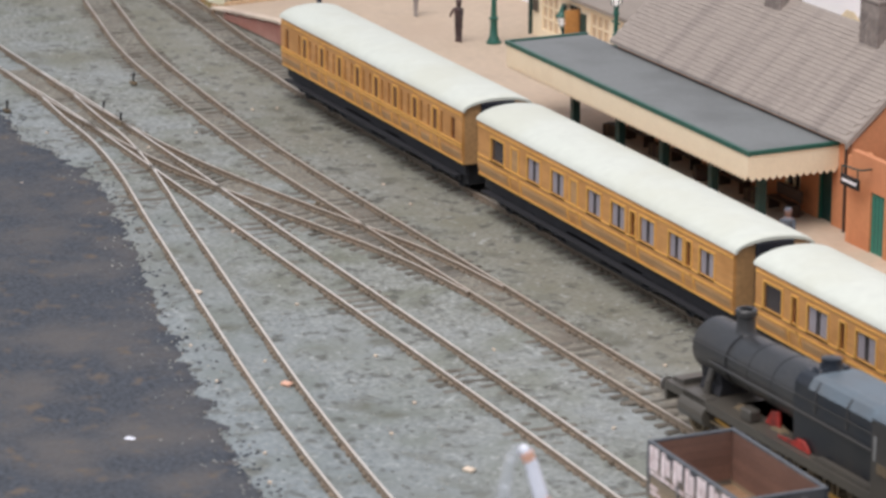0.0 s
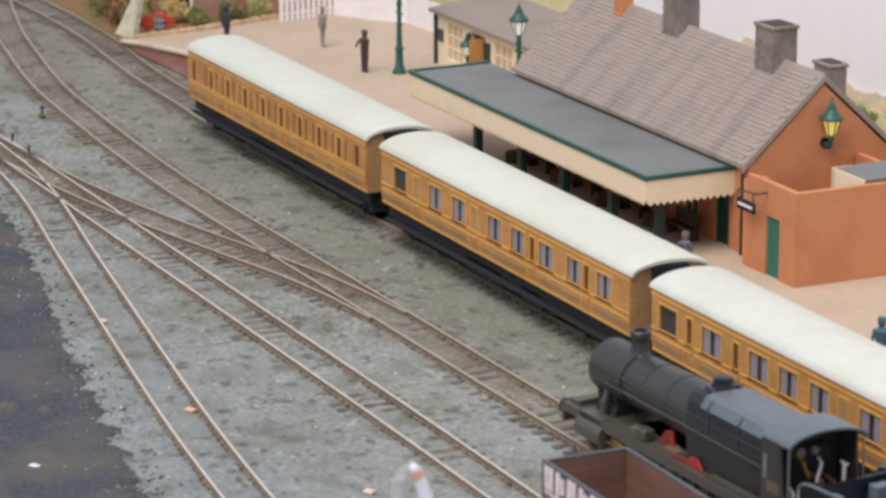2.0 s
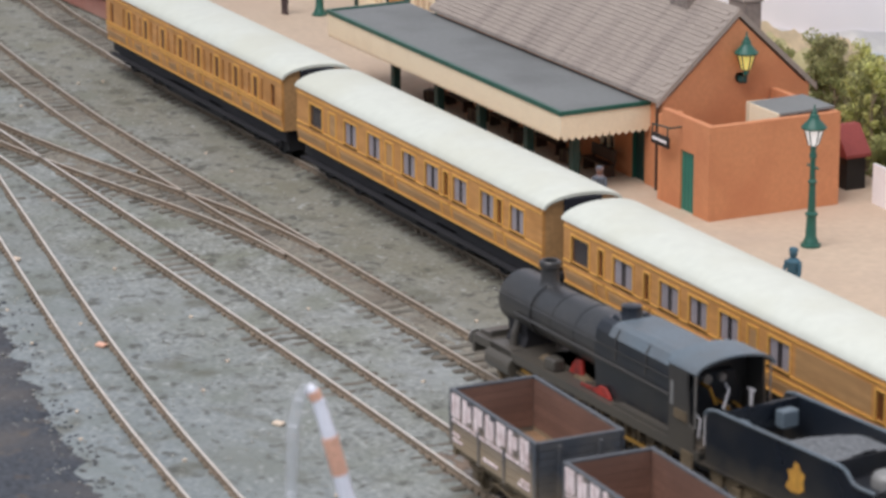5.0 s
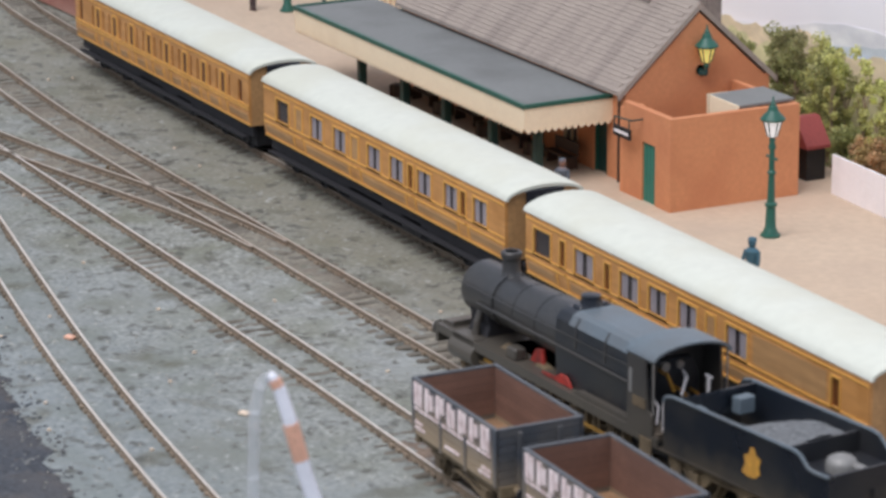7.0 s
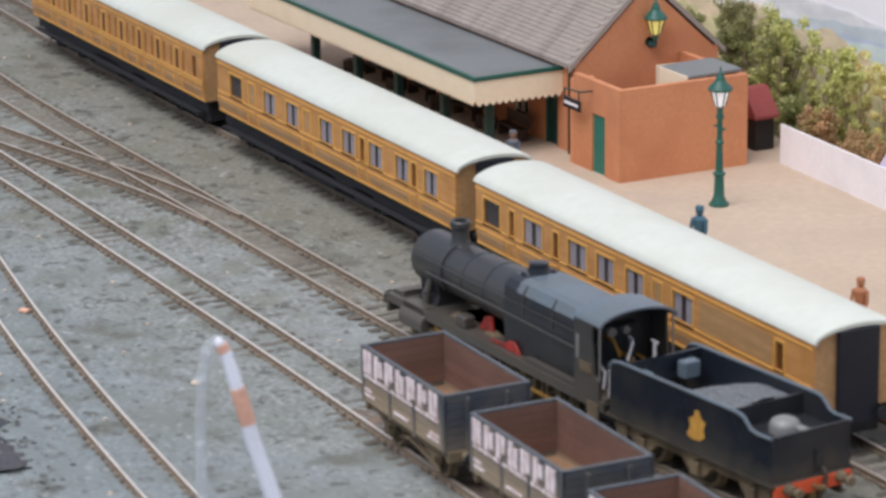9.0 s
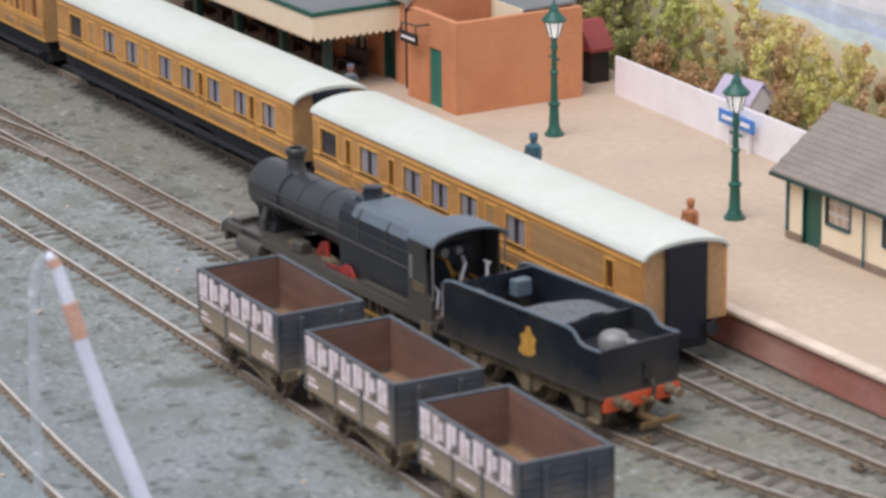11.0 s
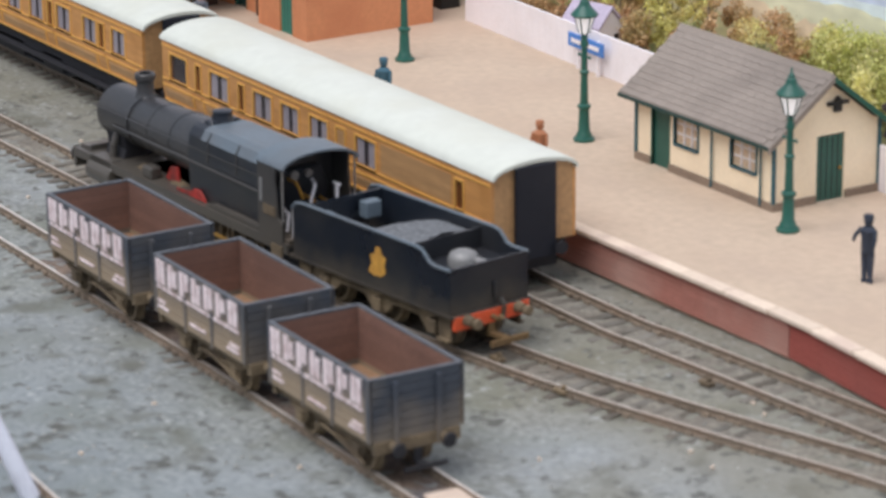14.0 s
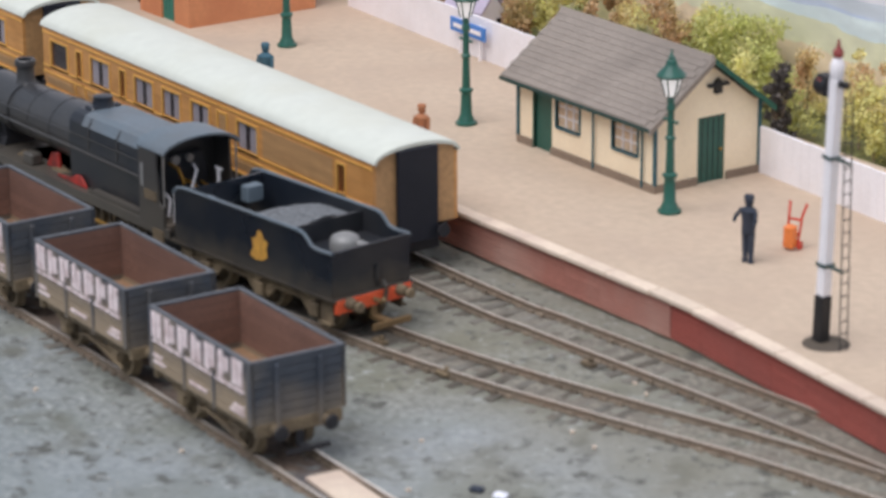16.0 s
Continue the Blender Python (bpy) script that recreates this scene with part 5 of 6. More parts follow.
for s in (-1, 1):
    b = part("buffer", Shape().rod((5.9, s * 11, 13), (2.3, s * 11, 13), 2.0, 1.6, 12).rod((2.3, s * 11, 13), (0.5, s * 11, 13), 0.9), M_LOCO, loco)
    part("buffer_head", Shape().rod((0.5, s * 11, 13), (-0.5, s * 11, 13), 3.0, 2.7, 14), M_STEEL, b)
    part("cylinder", Shape().rod((19, s * 13.2, 11.5), (37, s * 13.2, 11.5), 4.6, 4.6, 18).box(20, 36, s * 13.2 - 2.6, s * 13.2 + 2.6, 12, 17.9).soften(0.3), M_LOCO, loco)
    part("steam_pipe", Shape().tube([(29, s * 8.4, 27), (29, s * 10.2, 22), (29, s * 10.6, 17.5)], 1.5, 10), M_LOCO, loco)
    wheel(loco, 21, s * 8.6, 6.3, 6.3, s, M_RUST, 10)
    for x in (50, 75, 100, 125):
        wheel(loco, x, s * 8.6, 9.2, 9.2, s, M_RUST, 14)
    part("coupling_rod", Shape().box(48, 127, s * 11.6 - 0.4, s * 11.6 + 0.4, 5.6, 7.0).soften(0.2), M_BRASS, loco, "brownish coupling rod")
    part("connecting_rod", Shape().tube([(40, s * 13, 11.3), (100, s * 13, 6.4)], 0.8, 6), M_BRASS, loco)
    part("slide_bar", Shape().box(36, 52, s * 13.2 - 0.7, s * 13.2 + 0.7, 13.2, 14.1).box(36, 52, s * 13.2 - 0.7, s * 13.2 + 0.7, 9.2, 10.1), M_RUST, loco)
    for x in (62.2, 87.8, 112.8):
        part("brake_hanger", Shape().box(x - 0.75, x + 0.75, s * 8.6 - 1, s * 8.6 + 1, 3, 14), M_RUST, loco)
    part("step", Shape().box(154, 161, s * 16 - 1.2, s * 16 + 1.2, 5, 6).box(154, 161, s * 16 - 0.3, s * 16 + 0.3, 5, 16), M_RUST, loco)
    part("red_frame", Shape().prism([(66, 17.5), (76, 17.5), (75, 24), (70, 23)], s * 8 - 0.6, s * 8 + 0.6, "y").soften(0.2), M_FRAMERED, loco, "dull red inner frame plate")
    part("red_frame", Shape().prism([(82, 17.5), (103, 17.5), (102, 19.2), (99, 21.4), (95, 21.0), (91, 18.9), (82, 18.6)], s * 12.8 - 0.4, s * 12.8 + 0.4, "y").soften(0.2), M_FRAMERED, loco, "dull red inner frame plate")
    part("handrail", Shape().tube([(16, s * 11.2, 36), (60, s * 11.6, 36), (144, s * 12.9, 37)], 0.28, 5), M_LOCO, loco)
    part("ejector_pipe", Shape().tube([(30, s * 10.8, 30.5), (60, s * 11.3, 30.5), (89, s * 12.2, 31), (144, s * 12.8, 31)], 0.55, 6), M_LOCO, loco)
    part("sand_box", Shape().box(58, 65, s * 12 - 2.4, s * 12 + 2.4, 17.4, 22).soften(0.6), M_LOCO, loco)
    part("splasher", Shape().prism([(106, 17.4), (144.8, 17.4), (144.8, 19.2), (110, 19.2)], s * 13.6 - 1.4, s * 13.6 + 1.4, "y"), M_LOCO, loco)
    part("cab_window", Shape().box(146.4, 148.2, s * 15.95 - 0.12, s * 15.95 + 0.12, 30, 38.5), M_LID, loco, "pale worn cab window strip")
    # cab side with its cut-away opening
    part("cab_side", Shape().prism([(145, 17.4), (161, 17.4), (161, 24), (158, 26), (156.5, 38), (156.5, 45.2), (145, 45.2)], s * 15.4 - 0.45, s * 15.4 + 0.45, "y"), M_LOCO, loco)
    part("number_plate", Shape().box(149, 157, s * 16.0 - 0.2, s * 16.0 + 0.2, 26, 29.5), M_RUST, loco, "tarnished brass side plate")
    part("cab_pillar", Shape().rod((160.8, s * 15.2, 25), (160.8, s * 15.2, 45.2), 0.4, seg=6), M_STEEL, loco)
part("frames", Shape().box(9, 158, -6.5, -5.3, 6, 16.2).box(9, 158, 5.3, 6.5, 6, 16.2).box(44, 144, -5.3, 5.3, 12, 17.4), M_UNDER, loco)
part("smokebox_saddle", Shape().prism([(-9, 17.4), (9, 17.4), (7, 21), (8.6, 27), (-8.6, 27), (-7, 21)], 20, 34).soften(0.3), M_UNDER, loco, "black smokebox saddle")
part("cab_front", Shape().box(145.1, 146.0, -14.9, 14.9, 17.4, 46).soften(0.1), M_LOCO, loco)
part("cab_floor", Shape().box(146.2, 163.5, -14.8, 14.8, 17.5, 18.6), M_TRUNK, loco)
roof, rings = Shape(), []
for x in (144.5, 162.5):
    o = [(16.2 * math.sin(t), 44.6 + 4.8 * (math.cos(t) - math.cos(1.5)) / (1 - math.cos(1.5))) for t in [-1.5 + 3.0 * i / 14 for i in range(15)]]
    rings.append([roof.bm.verts.new((x, y, z)) for y, z in o + [(y * 0.97, z - 0.8) for y, z in reversed(o)]])
n = len(rings[0])
for i in range(n):
    roof.bm.faces.new((rings[0][i], rings[0][(i + 1) % n], rings[1][(i + 1) % n], rings[1][i]))
for r in rings:
    for i in range(14):
        roof.bm.faces.new((r[i], r[i + 1], r[28 - i], r[29 - i]))
# Roof sheen comes from the painted colour.
part("cab_roof", roof, M_SHEENGREY, loco, "curved grey cab roof with bluish sheen in its colour", smooth=True)
part("backhead", Shape().prism([(-10, 18), (10, 18), (11, 32), (8, 40), (-8, 40), (-11, 32)], 146.2, 150).soften(0.5), M_TENDER, loco)
for y, z, q in ((-6, 37, 3), (4, 35, -4), (0, 30, 5), (-8, 26, -2), (7, 28, 3)):
    part("cab_pipe", Shape().tube([(150, y, z), (154, y + q * 0.3, z - 1), (155, y + q, z - 7)], 0.6, 6), M_BRASS if q > 0 else M_WHITE, loco)
part("gauge", Shape().rod((150, -4, 38), (151.4, -4, 38), 1.8).rod((150, 2, 38), (151.4, 2, 38), 1.5).box(150, 151, 3, 6, 22, 27), M_STEEL, loco)
part("brake_column", Shape().rod((157, 10, 18.6), (157, 10, 34), 0.7).rod((155, 10, 34), (159, 10, 34), 0.5).rod((161, -11, 18.6), (163, -12, 31), 0.6), M_WHITE, loco)

tender = thing("locomotive_tender", 205.4, -60.2, 0, 6.4, "black model tender with gold crest and red buffer beam", "locomotive tender")
TL, TW = 88.0, 16.4
side = [(0, 14.5), (TL, 14.5), (TL, 30.4), (80.5, 30.2), (77.4, 30.8), (75.4, 32.6), (73.4, 34.2), (70, 34.8), (6, 34.8), (2, 34.0), (0, 32.0)]
for s in (-1, 1):
    part("side_sheet", Shape().prism(side, s * TW - 0.45, s * TW + 0.45, "y"), M_TENDER, tender, "satin black tender side")
    flare = [(u, z) for u, z in side[2:]]
    lip = Shape()
    for (u, z), (u2, z2) in zip(flare, flare[1:]):
        lip.rod((u, s * (TW + 0.5), z), (u2, s * (TW + 0.5), z2), 0.65, seg=6)
    # Lip colour paints the sheen along the top edge.
    part("coping_lip", lip, M_SHEENGREY, tender)
    part("frame_plate", Shape().prism([(0, 14), (TL, 14), (TL, 9), (84, 9), (80, 5.6), (72, 5.6), (68, 9.5), (54, 9.5), (50, 5.6), (42, 5.6), (38, 9.5), (24, 9.5), (20, 5.6), (12, 5.6), (8, 9), (0, 9)], s * 14 - 0.5, s * 14 + 0.5, "y"), M_RUST, tender, "rusty outside tender frame")
    for x in (16, 46, 76):
        wheel(tender, x, s * 8.6, 7.6, 7.6, s, M_RUST, 12)
        part("axlebox", Shape().box(x - 2.4, x + 2.4, s * 15.2 - 1.0, s * 15.2 + 1.0, 5.4, 10.4).soften(0.4), M_RUST, tender)
        part("leaf_spring", Shape().prism([(x - 7.5, 13.4), (x, 11.0), (x + 7.5, 13.4), (x + 7.5, 14.2), (x, 12.8), (x - 7.5, 14.2)], s * 15.2 - 0.9, s * 15.2 + 0.9, "y"), M_RUST, tender)
    for u in (2, 80):
        part("footstep", Shape().box(u, u + 6, s * 15.6 - 1.2, s * 15.6 + 1.2, 4.5, 5.3).box(u, u + 6, s * 15 - 0.3, s * 15 + 0.3, 4.5, 14), M_RUST, tender)
    crest = Shape().prism([(u - 0.5, v - 0.8) for u, v in ((44, 20.5), (47, 19.4), (51, 19.8), (53.6, 21.6), (53, 24.4), (54, 26.8), (51.6, 27.6), (50.4, 30), (48.4, 30), (47.8, 27.6), (45.2, 26.6), (46, 23.6))], s * (TW + 0.5) - 0.15, s * (TW + 0.5) + 0.15, "y")
    part("gold_crest", crest, M_CREST, tender, "gold emblem transfer")
    b = part("buffer", Shape().rod((TL + 1.6, s * 11, 12.4), (TL + 5, s * 11, 12.4), 2.1, 1.7, 12).rod((TL + 5, s * 11, 12.4), (TL + 7, s * 11, 12.4), 0.9), M_RUST, tender)
    part("buffer_head", Shape().rod((TL + 7, s * 11, 12.4), (TL + 8, s * 11, 12.4), 1.9, 1.7, 14), M_RUST, b)
part("rear_panel", Shape().box(TL - 0.9, TL, -TW + 0.45, TW - 0.45, 14.5, 30.6), M_TENDER, tender)
part("front_panel", Shape().box(0, 1, -TW + 0.45, TW - 0.45, 14.5, 30).box(8, 9, -TW + 0.45, TW - 0.45, 26, 34.8), M_TENDER, tender)
part("footplate", Shape().box(-3, TL + 1.4, -TW - 1.0, TW + 1.0, 13.6, 14.4), M_TENDER, tender)
coal = sheet(9, 64, -TW + 0.6, TW - 0.6, 1.2, lambda x, y: 22 + 12.0 * min(1.0, max(0.0, (x - 16) / 30)) ** 0.8 - 0.012 * y * y + 0.5 * noise.noise((x / 2, y / 2, 1)))
part("coal_space", coal, M_COAL, tender, "dusty sloping coal plate, nearly empty")
part("tank_top", Shape().box(63, TL - 0.9, -TW + 0.45, TW - 0.45, 25.2, 26.2).box(63.2, 64.2, -TW + 0.45, TW - 0.45, 26, 33.4), M_TENDER, tender)
part("filler_dome", Shape().lathe([(26, 5.4), (28.8, 5.4), (30.4, 4.6), (31.3, 3.0), (31.6, 0.6)], 75.5, -1, 18), M_LID, tender, "pale grey domed water filler", smooth=True)
part("filler_arm", Shape().box(79.5, 86, -0.5, 2.6, 27.6, 29.6).soften(0.7), M_LID, tender)
part("locker", Shape().box(10, 15, -15, -9, 27, 32.0).soften(0.4), M_SHEENGREY, tender)
part("locker", Shape().box(11, 15.5, 4, 11, 27, 33.0).soften(0.4), M_SHEENGREY, tender)
part("buffer_beam", Shape().box(TL, TL + 1.6, -16.2, 16.2, 9.2, 14.0).soften(0.2), M_BUFFERRED, tender, "bright red buffer beam")
part("coupling_hook", Shape().tube([(TL + 1.6, 0, 11.4), (TL + 5, 0, 11.2), (TL + 6.5, 0, 12.6)], 0.9, 8).box(TL + 1, TL + 11, -1.3, 1.3, 4.6, 6.0).box(TL + 10, TL + 11.2, -8, 8, 4.4, 6.4).box(TL, TL + 1.4, -1.3, 1.3, 4.6, 9.4), M_COUPLING, tender, "rusty coupling hook and bar")
part("vacuum_pipe", Shape().tube([(TL + 1.8, 4, 8), (TL + 3, 4, 15), (TL + 1.2, 4, 17)], 0.8, 7).tube([(TL + 0.6, 2, 17.5), (TL + 0.6, 2, 23)], 0.5, 6), M_TENDER, tender)
part("inner_frame", Shape().box(2, TL - 2, -7, 7, 8, 13.6), M_UNDER, tender)


# ---- small painted figures, each one plain shape ----
def figure(x, y, rz, mat, h, label, arm=0.0, z=None):
    s = Shape()
    k = h / 24.0
    for d in (-1, 1):
        s.lathe([(0, 1.2), (1.0, 1.1), (1.4, 0.9), (11, 1.5)], d * 1.3, 0, 8)
        s.rod((d * 2.9, 0, 18.6), (d * (3.5 + arm), -1.2 - arm, 14.5 + arm * 1.6), 0.85, 0.75, 7)
        s.rod((d * (3.5 + arm), -1.2 - arm, 14.5 + arm * 1.6), (d * (3.0 + arm * 1.6), -2.0 - arm, 11.4 + arm * 3), 0.75, 0.6, 7)
    s.lathe([(10.6, 2.3), (12, 2.5), (15, 2.5), (18.4, 3.0), (19.6, 2.0), (20.0, 0.9)], 0, 0, 10)
    s.ball(0, 0, 21.6, 1.75, 1.15, 10)
    s.lathe([(22.6, 2.1), (22.9, 1.9), (23.9, 1.7), (24.1, 0.8)], 0, 0, 10)
    bmesh.ops.scale(s.bm, vec=(k, k * 0.85, k), verts=s.bm.verts[:])
    me = s.mesh("figure", mat, True)
    ob = new("figurine", me)
    ob.matrix_world = pose(x / 1000, y / 1000, (PZ if z is None else z) / 1000, 0, 0, rz)
    return tagged(ob, label, "figurine", "platform figurines")


figure(-548, 98, 20, M_FIGDARK, 24, "dark painted model figurine standing on the platform", 0.8)
figure(-622, 104, -10, M_FIGGREY, 24, "grey painted model figurine standing on the platform")
figure(-650, 55, 0, M_DKBLUE, 24, "dark blue painted model figurine near the platform end")
figure(-93.5, 48.6, 40, M_FIGSLATE, 22, "orange and slate-blue painted model figurine under the canopy")
figure(60, 50.5, 30, M_FIGBLUE, 24, "dark blue uniformed model figurine on the platform")
figure(169, 53.7, 30, M_FIGTAN, 22, "tan painted model figurine on the platform")
figure(339, 74.5, 10, M_DKBLUE, 24.5, "navy uniformed model figurine standing on the platform", 0.9)

barrow = thing("sack_barrow", 336, 97, PZ, 20, "red and orange model luggage barrow standing upright", "luggage barrow")
part("frame", Shape().tube([(-2.2, 0, 2), (-2.6, 2, 12), (-3.4, 4, 16)], 0.5, 6).tube([(2.2, 0, 2), (2.6, 2, 12), (3.4, 4, 16)], 0.5, 6).box(-2.4, 2.4, 0.6, 1.2, 5, 5.8).box(-2.4, 2.4, 1.4, 2.0, 10, 10.8), M_RED, barrow)
part("load", Shape().box(-2.0, 2.0, -3.4, 0.2, 0.8, 9).soften(0.5), M_ORANGE, barrow, "orange box on the barrow")
for s in (-1, 1):
    part("wheel", Shape().rod((s * 2.4, 0.4, 1.6), (s * 3.2, 0.4, 1.6), 1.6, seg=12), M_RED, barrow)

signal = thing("signal_post", 415.5, 41.6, PZ, 0, "white railway signal post with black foot and ladder", "railway signal", ry=2.4)
part("post", Shape().prism([(-1.8, -1.8), (1.8, -1.8), (1.8, 1.8), (-1.8, 1.8)], 16, 88, "z").soften(0.3), M_WHITE, signal)
part("foot", Shape().box(-2.1, 2.1, -2.1, 2.1, 0, 16).soften(0.3), M_BLACK, signal, "black painted foot of the post")
part("finial", Shape().lathe([(95, 1.2), (96, 1.9), (97.2, 1.7), (98.4, 0.8), (101, 0.3)], seg=10), M_DARKRED, signal, "dull red finial")
part("cap", Shape().lathe([(88, 1.9), (90, 2.3), (92.5, 2.4), (94.4, 1.7), (95.2, 1.0)], seg=12), M_WHITE, signal, smooth=True)
part("signal_lamp", Shape().box(-6.5, -1.7, -2.5, 1.5, 82, 88.5).rod((-7, -0.5, 85), (-2.2, -0.5, 85), 3.2, seg=14), M_BLACK, signal, "dark signal lamp and spectacle")
part("spectacle_glass", Shape().rod((-5, -2.6, 85.5), (-5, -3.0, 85.5), 1.8, seg=12), M_RED, signal)
part("signal_arm_back", Shape().box(1.7, 5.4, -1, 1, 86, 88).soften(0.2), M_BLACK, signal)
for z in (26, 62):
    part("ladder_stay", Shape().box(1.8, 9, -0.4, 0.4, z, z + 0.8).box(-2.2, 2.2, -2.2, 2.2, z, z + 1.0), M_DKGREEN, signal)
lad = part("ladder", Shape().tube([(11, -1.6, 0), (6.4, -1.6, 84)], 0.24, 5).tube([(11, 1.6, 0), (6.4, 1.6, 84)], 0.24, 5), M_UNDER, signal)
for i in range(20):
    t = (i + 0.5) / 20
    part("rung", Shape().rod((11 - 4.6 * t, -1.6, 84 * t), (11 - 4.6 * t, 1.6, 84 * t), 0.22, seg=5), M_UNDER, lad)
part("base_plate", Shape().lathe([(0.05, 8), (0.5, 7.6)], 3, 0, 16), M_TRUNK, signal, "dark earth patch at the foot")

# bent plastic hoop standing in front of the tracks
hoop = thing("bent_plastic_hoop", 305, -266, -3, 0, "bent milky plastic hoop with orange patches", "plastic hoop")
r3 = Vector((0.495, 0.868, 0))
leg = [r3 * d + Vector((0, 0, z)) for d, z in ((0.0, 101.5), (1.6, 100.6), (3.4, 97), (6, 88), (10.4, 71), (17.5, 48), (26, 24), (36, 0))]
tube = Shape()
for i in range(len(leg) - 1):
    tube.rod(leg[i], leg[i + 1], 1.5 + 0.22 * i, 1.5 + 0.22 * (i + 1), 12)
part("white_leg", tube, M_PLASTIC, hoop, smooth=True)
for i, (a, b) in enumerate(((3, 4), (1, 2))):
    p, q = leg[a], leg[b]
    part("orange_patch", Shape().rod(p + (q - p) * 0.05, p + (q - p) * 0.7, 1.75 + 0.22 * a, seg=12), M_SOFTORANGE, hoop)
back = [r3 * d + Vector((0, 0, z)) for d, z in ((0.0, 101.5), (-2.5, 98), (-4.2, 90), (-5, 70), (-5.4, 40), (-5.6, 0))]
M_CLEAR = material("clear_plastic", (0.85, 0.88, 0.92), 0.2, vary=0.03, bump=0)
b = M_CLEAR.node_tree.nodes["Principled BSDF"]
b.inputs["Transmission Weight"].default_value, b.inputs["IOR"].default_value, b.inputs["Alpha"].default_value = 0.6, 1.05, 0.5
part("clear_leg", Shape().tube(back, 1.7, 8), M_CLEAR, hoop, "thin clear plastic leg", smooth=True)

# point levers and track fittings
for x, y, rz in ((358, -8, 3), (338, -52, 10), (300, -52, 6), (-300, -86, -10), (-523, -118, 0), (-495, -118, 0), (-581, -82, 0), (-545, -164, 0)):
    lv = thing("point_lever", x, y, -2.5, rz, "small rusty point fitting beside the rail", "track fitting", "track fittings")
    part("box", Shape().box(-3.0, 3.0, -1.5, 1.5, 0, 1.7).soften(0.4), M_RUST, lv)
    part("lever", Shape().rod((0, 0, 1.2), (1.2, 0, 6.0 if x < -400 else 2.6), 0.6, seg=6).ball(1.2, 0, 6.0 if x < -400 else 2.6, 0.9, seg=6), M_UNDER if x < -400 else M_RUST, lv)
for x, y, m in ((424, -99, M_DKBLUE), (432, -96, M_PLASTIC), (-58, -195, M_SOFTORANGE), (-20, -272, M_PLASTIC), (60, -170, M_COPING), (-190, -185, M_COPING)):
    s = Shape().box(-2.2, 2.2, -1.5, 1.5, 0, 1.4).soften(0.4)
    ob = solo("debris_chip", s, m, "small chip of coloured debris on the gravel", "debris")
    ob.matrix_world = pose(x / 1000, y / 1000, ground_height(x, y) / 1000, 5, 0, 30)


# ---- greenery and backdrop ----
def tree(x, y, h, w, mat, seed, label, z=None):
    rnd = random.Random(seed)
    t = thing("model_tree", x, y, PZ - 4 if z is None else z, 0, label, "tree", "model trees")
    tr = Shape().rod((0, 0, 0), (0, 0, h * 0.6), h * 0.016, h * 0.008, 7)
    for i in range(6):
        a, z0 = rnd.uniform(0, 6.28), h * rnd.uniform(0.25, 0.55)
        tr.rod((0, 0, z0), (w * 0.35 * math.cos(a), w * 0.35 * math.sin(a), z0 + h * 0.22), h * 0.007, h * 0.003, 5)
    part("trunk", tr, M_TREETRUNK, t)
    cr = Shape()
    clumps = [(rnd.gauss(0, w * 0.22), rnd.gauss(0, w * 0.18), h * (0.10 + 0.84 * (k + rnd.random()) / 18), w * rnd.uniform(0.17, 0.30)) for k in range(18)]
    for cx, cy, cz, cr_r in clumps:
        for _ in range(90):
            d = Vector((rnd.gauss(0, 1), rnd.gauss(0, 1), rnd.gauss(0, 0.8))).normalized() * cr_r * rnd.uniform(0.4, 1.05)
            c = Vector((cx, cy, cz)) + d
            sz = rnd.uniform(0.5, 1.15)
            u = Vector((rnd.gauss(0, 1), rnd.gauss(0, 1), rnd.gauss(0, 1))).normalized()
            v = u.cross(Vector((rnd.gauss(0, 1), rnd.gauss(0, 1), rnd.gauss(0, 1)))).normalized()
            vs = [cr.bm.verts.new(c + q * sz) for q in (u, v * 0.7, -u, -v * 0.7)]
            cr.bm.faces.new(vs)
    part("crown", cr, mat, t, "loose clumps of small leaves")
    return t


back_ground = Shape().box(-1500, 800, 189.9, 330, -6, 6)
solo("bank", back_ground, M_DARKLEAF, "dark green scenic bank behind the platform", "bank", "structure")
M_SKY = material("painted_sky", (0.95, 0.93, 0.97), 0.9, vary=0.02, grain=30, patch=6, patches=(0.90, 0.90, 0.97), amount=0.5, bump=0)
solo("backdrop", Shape().box(-1700, 900, 240, 246, -6, 420), M_SKY, "pale painted sky backdrop board", "backdrop", "structure")
HILLS = ((65, 5, 60, (0.86, 0.86, 0.92), "distant lavender painted hills"), (58, 4, 50, (0.66, 0.72, 0.78), "hazy blue painted hills"), (53, 3, 30, (0.60, 0.68, 0.82), "blue painted woods"),
         (50, 3, 60, (0.74, 0.84, 0.86), "pale painted fields"), (45, 3.5, 22, (0.78, 0.78, 0.56), "painted green fields"), (33, 5, 9, (0.84, 0.70, 0.50), "painted ochre hedges"), (24, 5, 5, (0.76, 0.70, 0.42), "painted yellow-green hedges"))
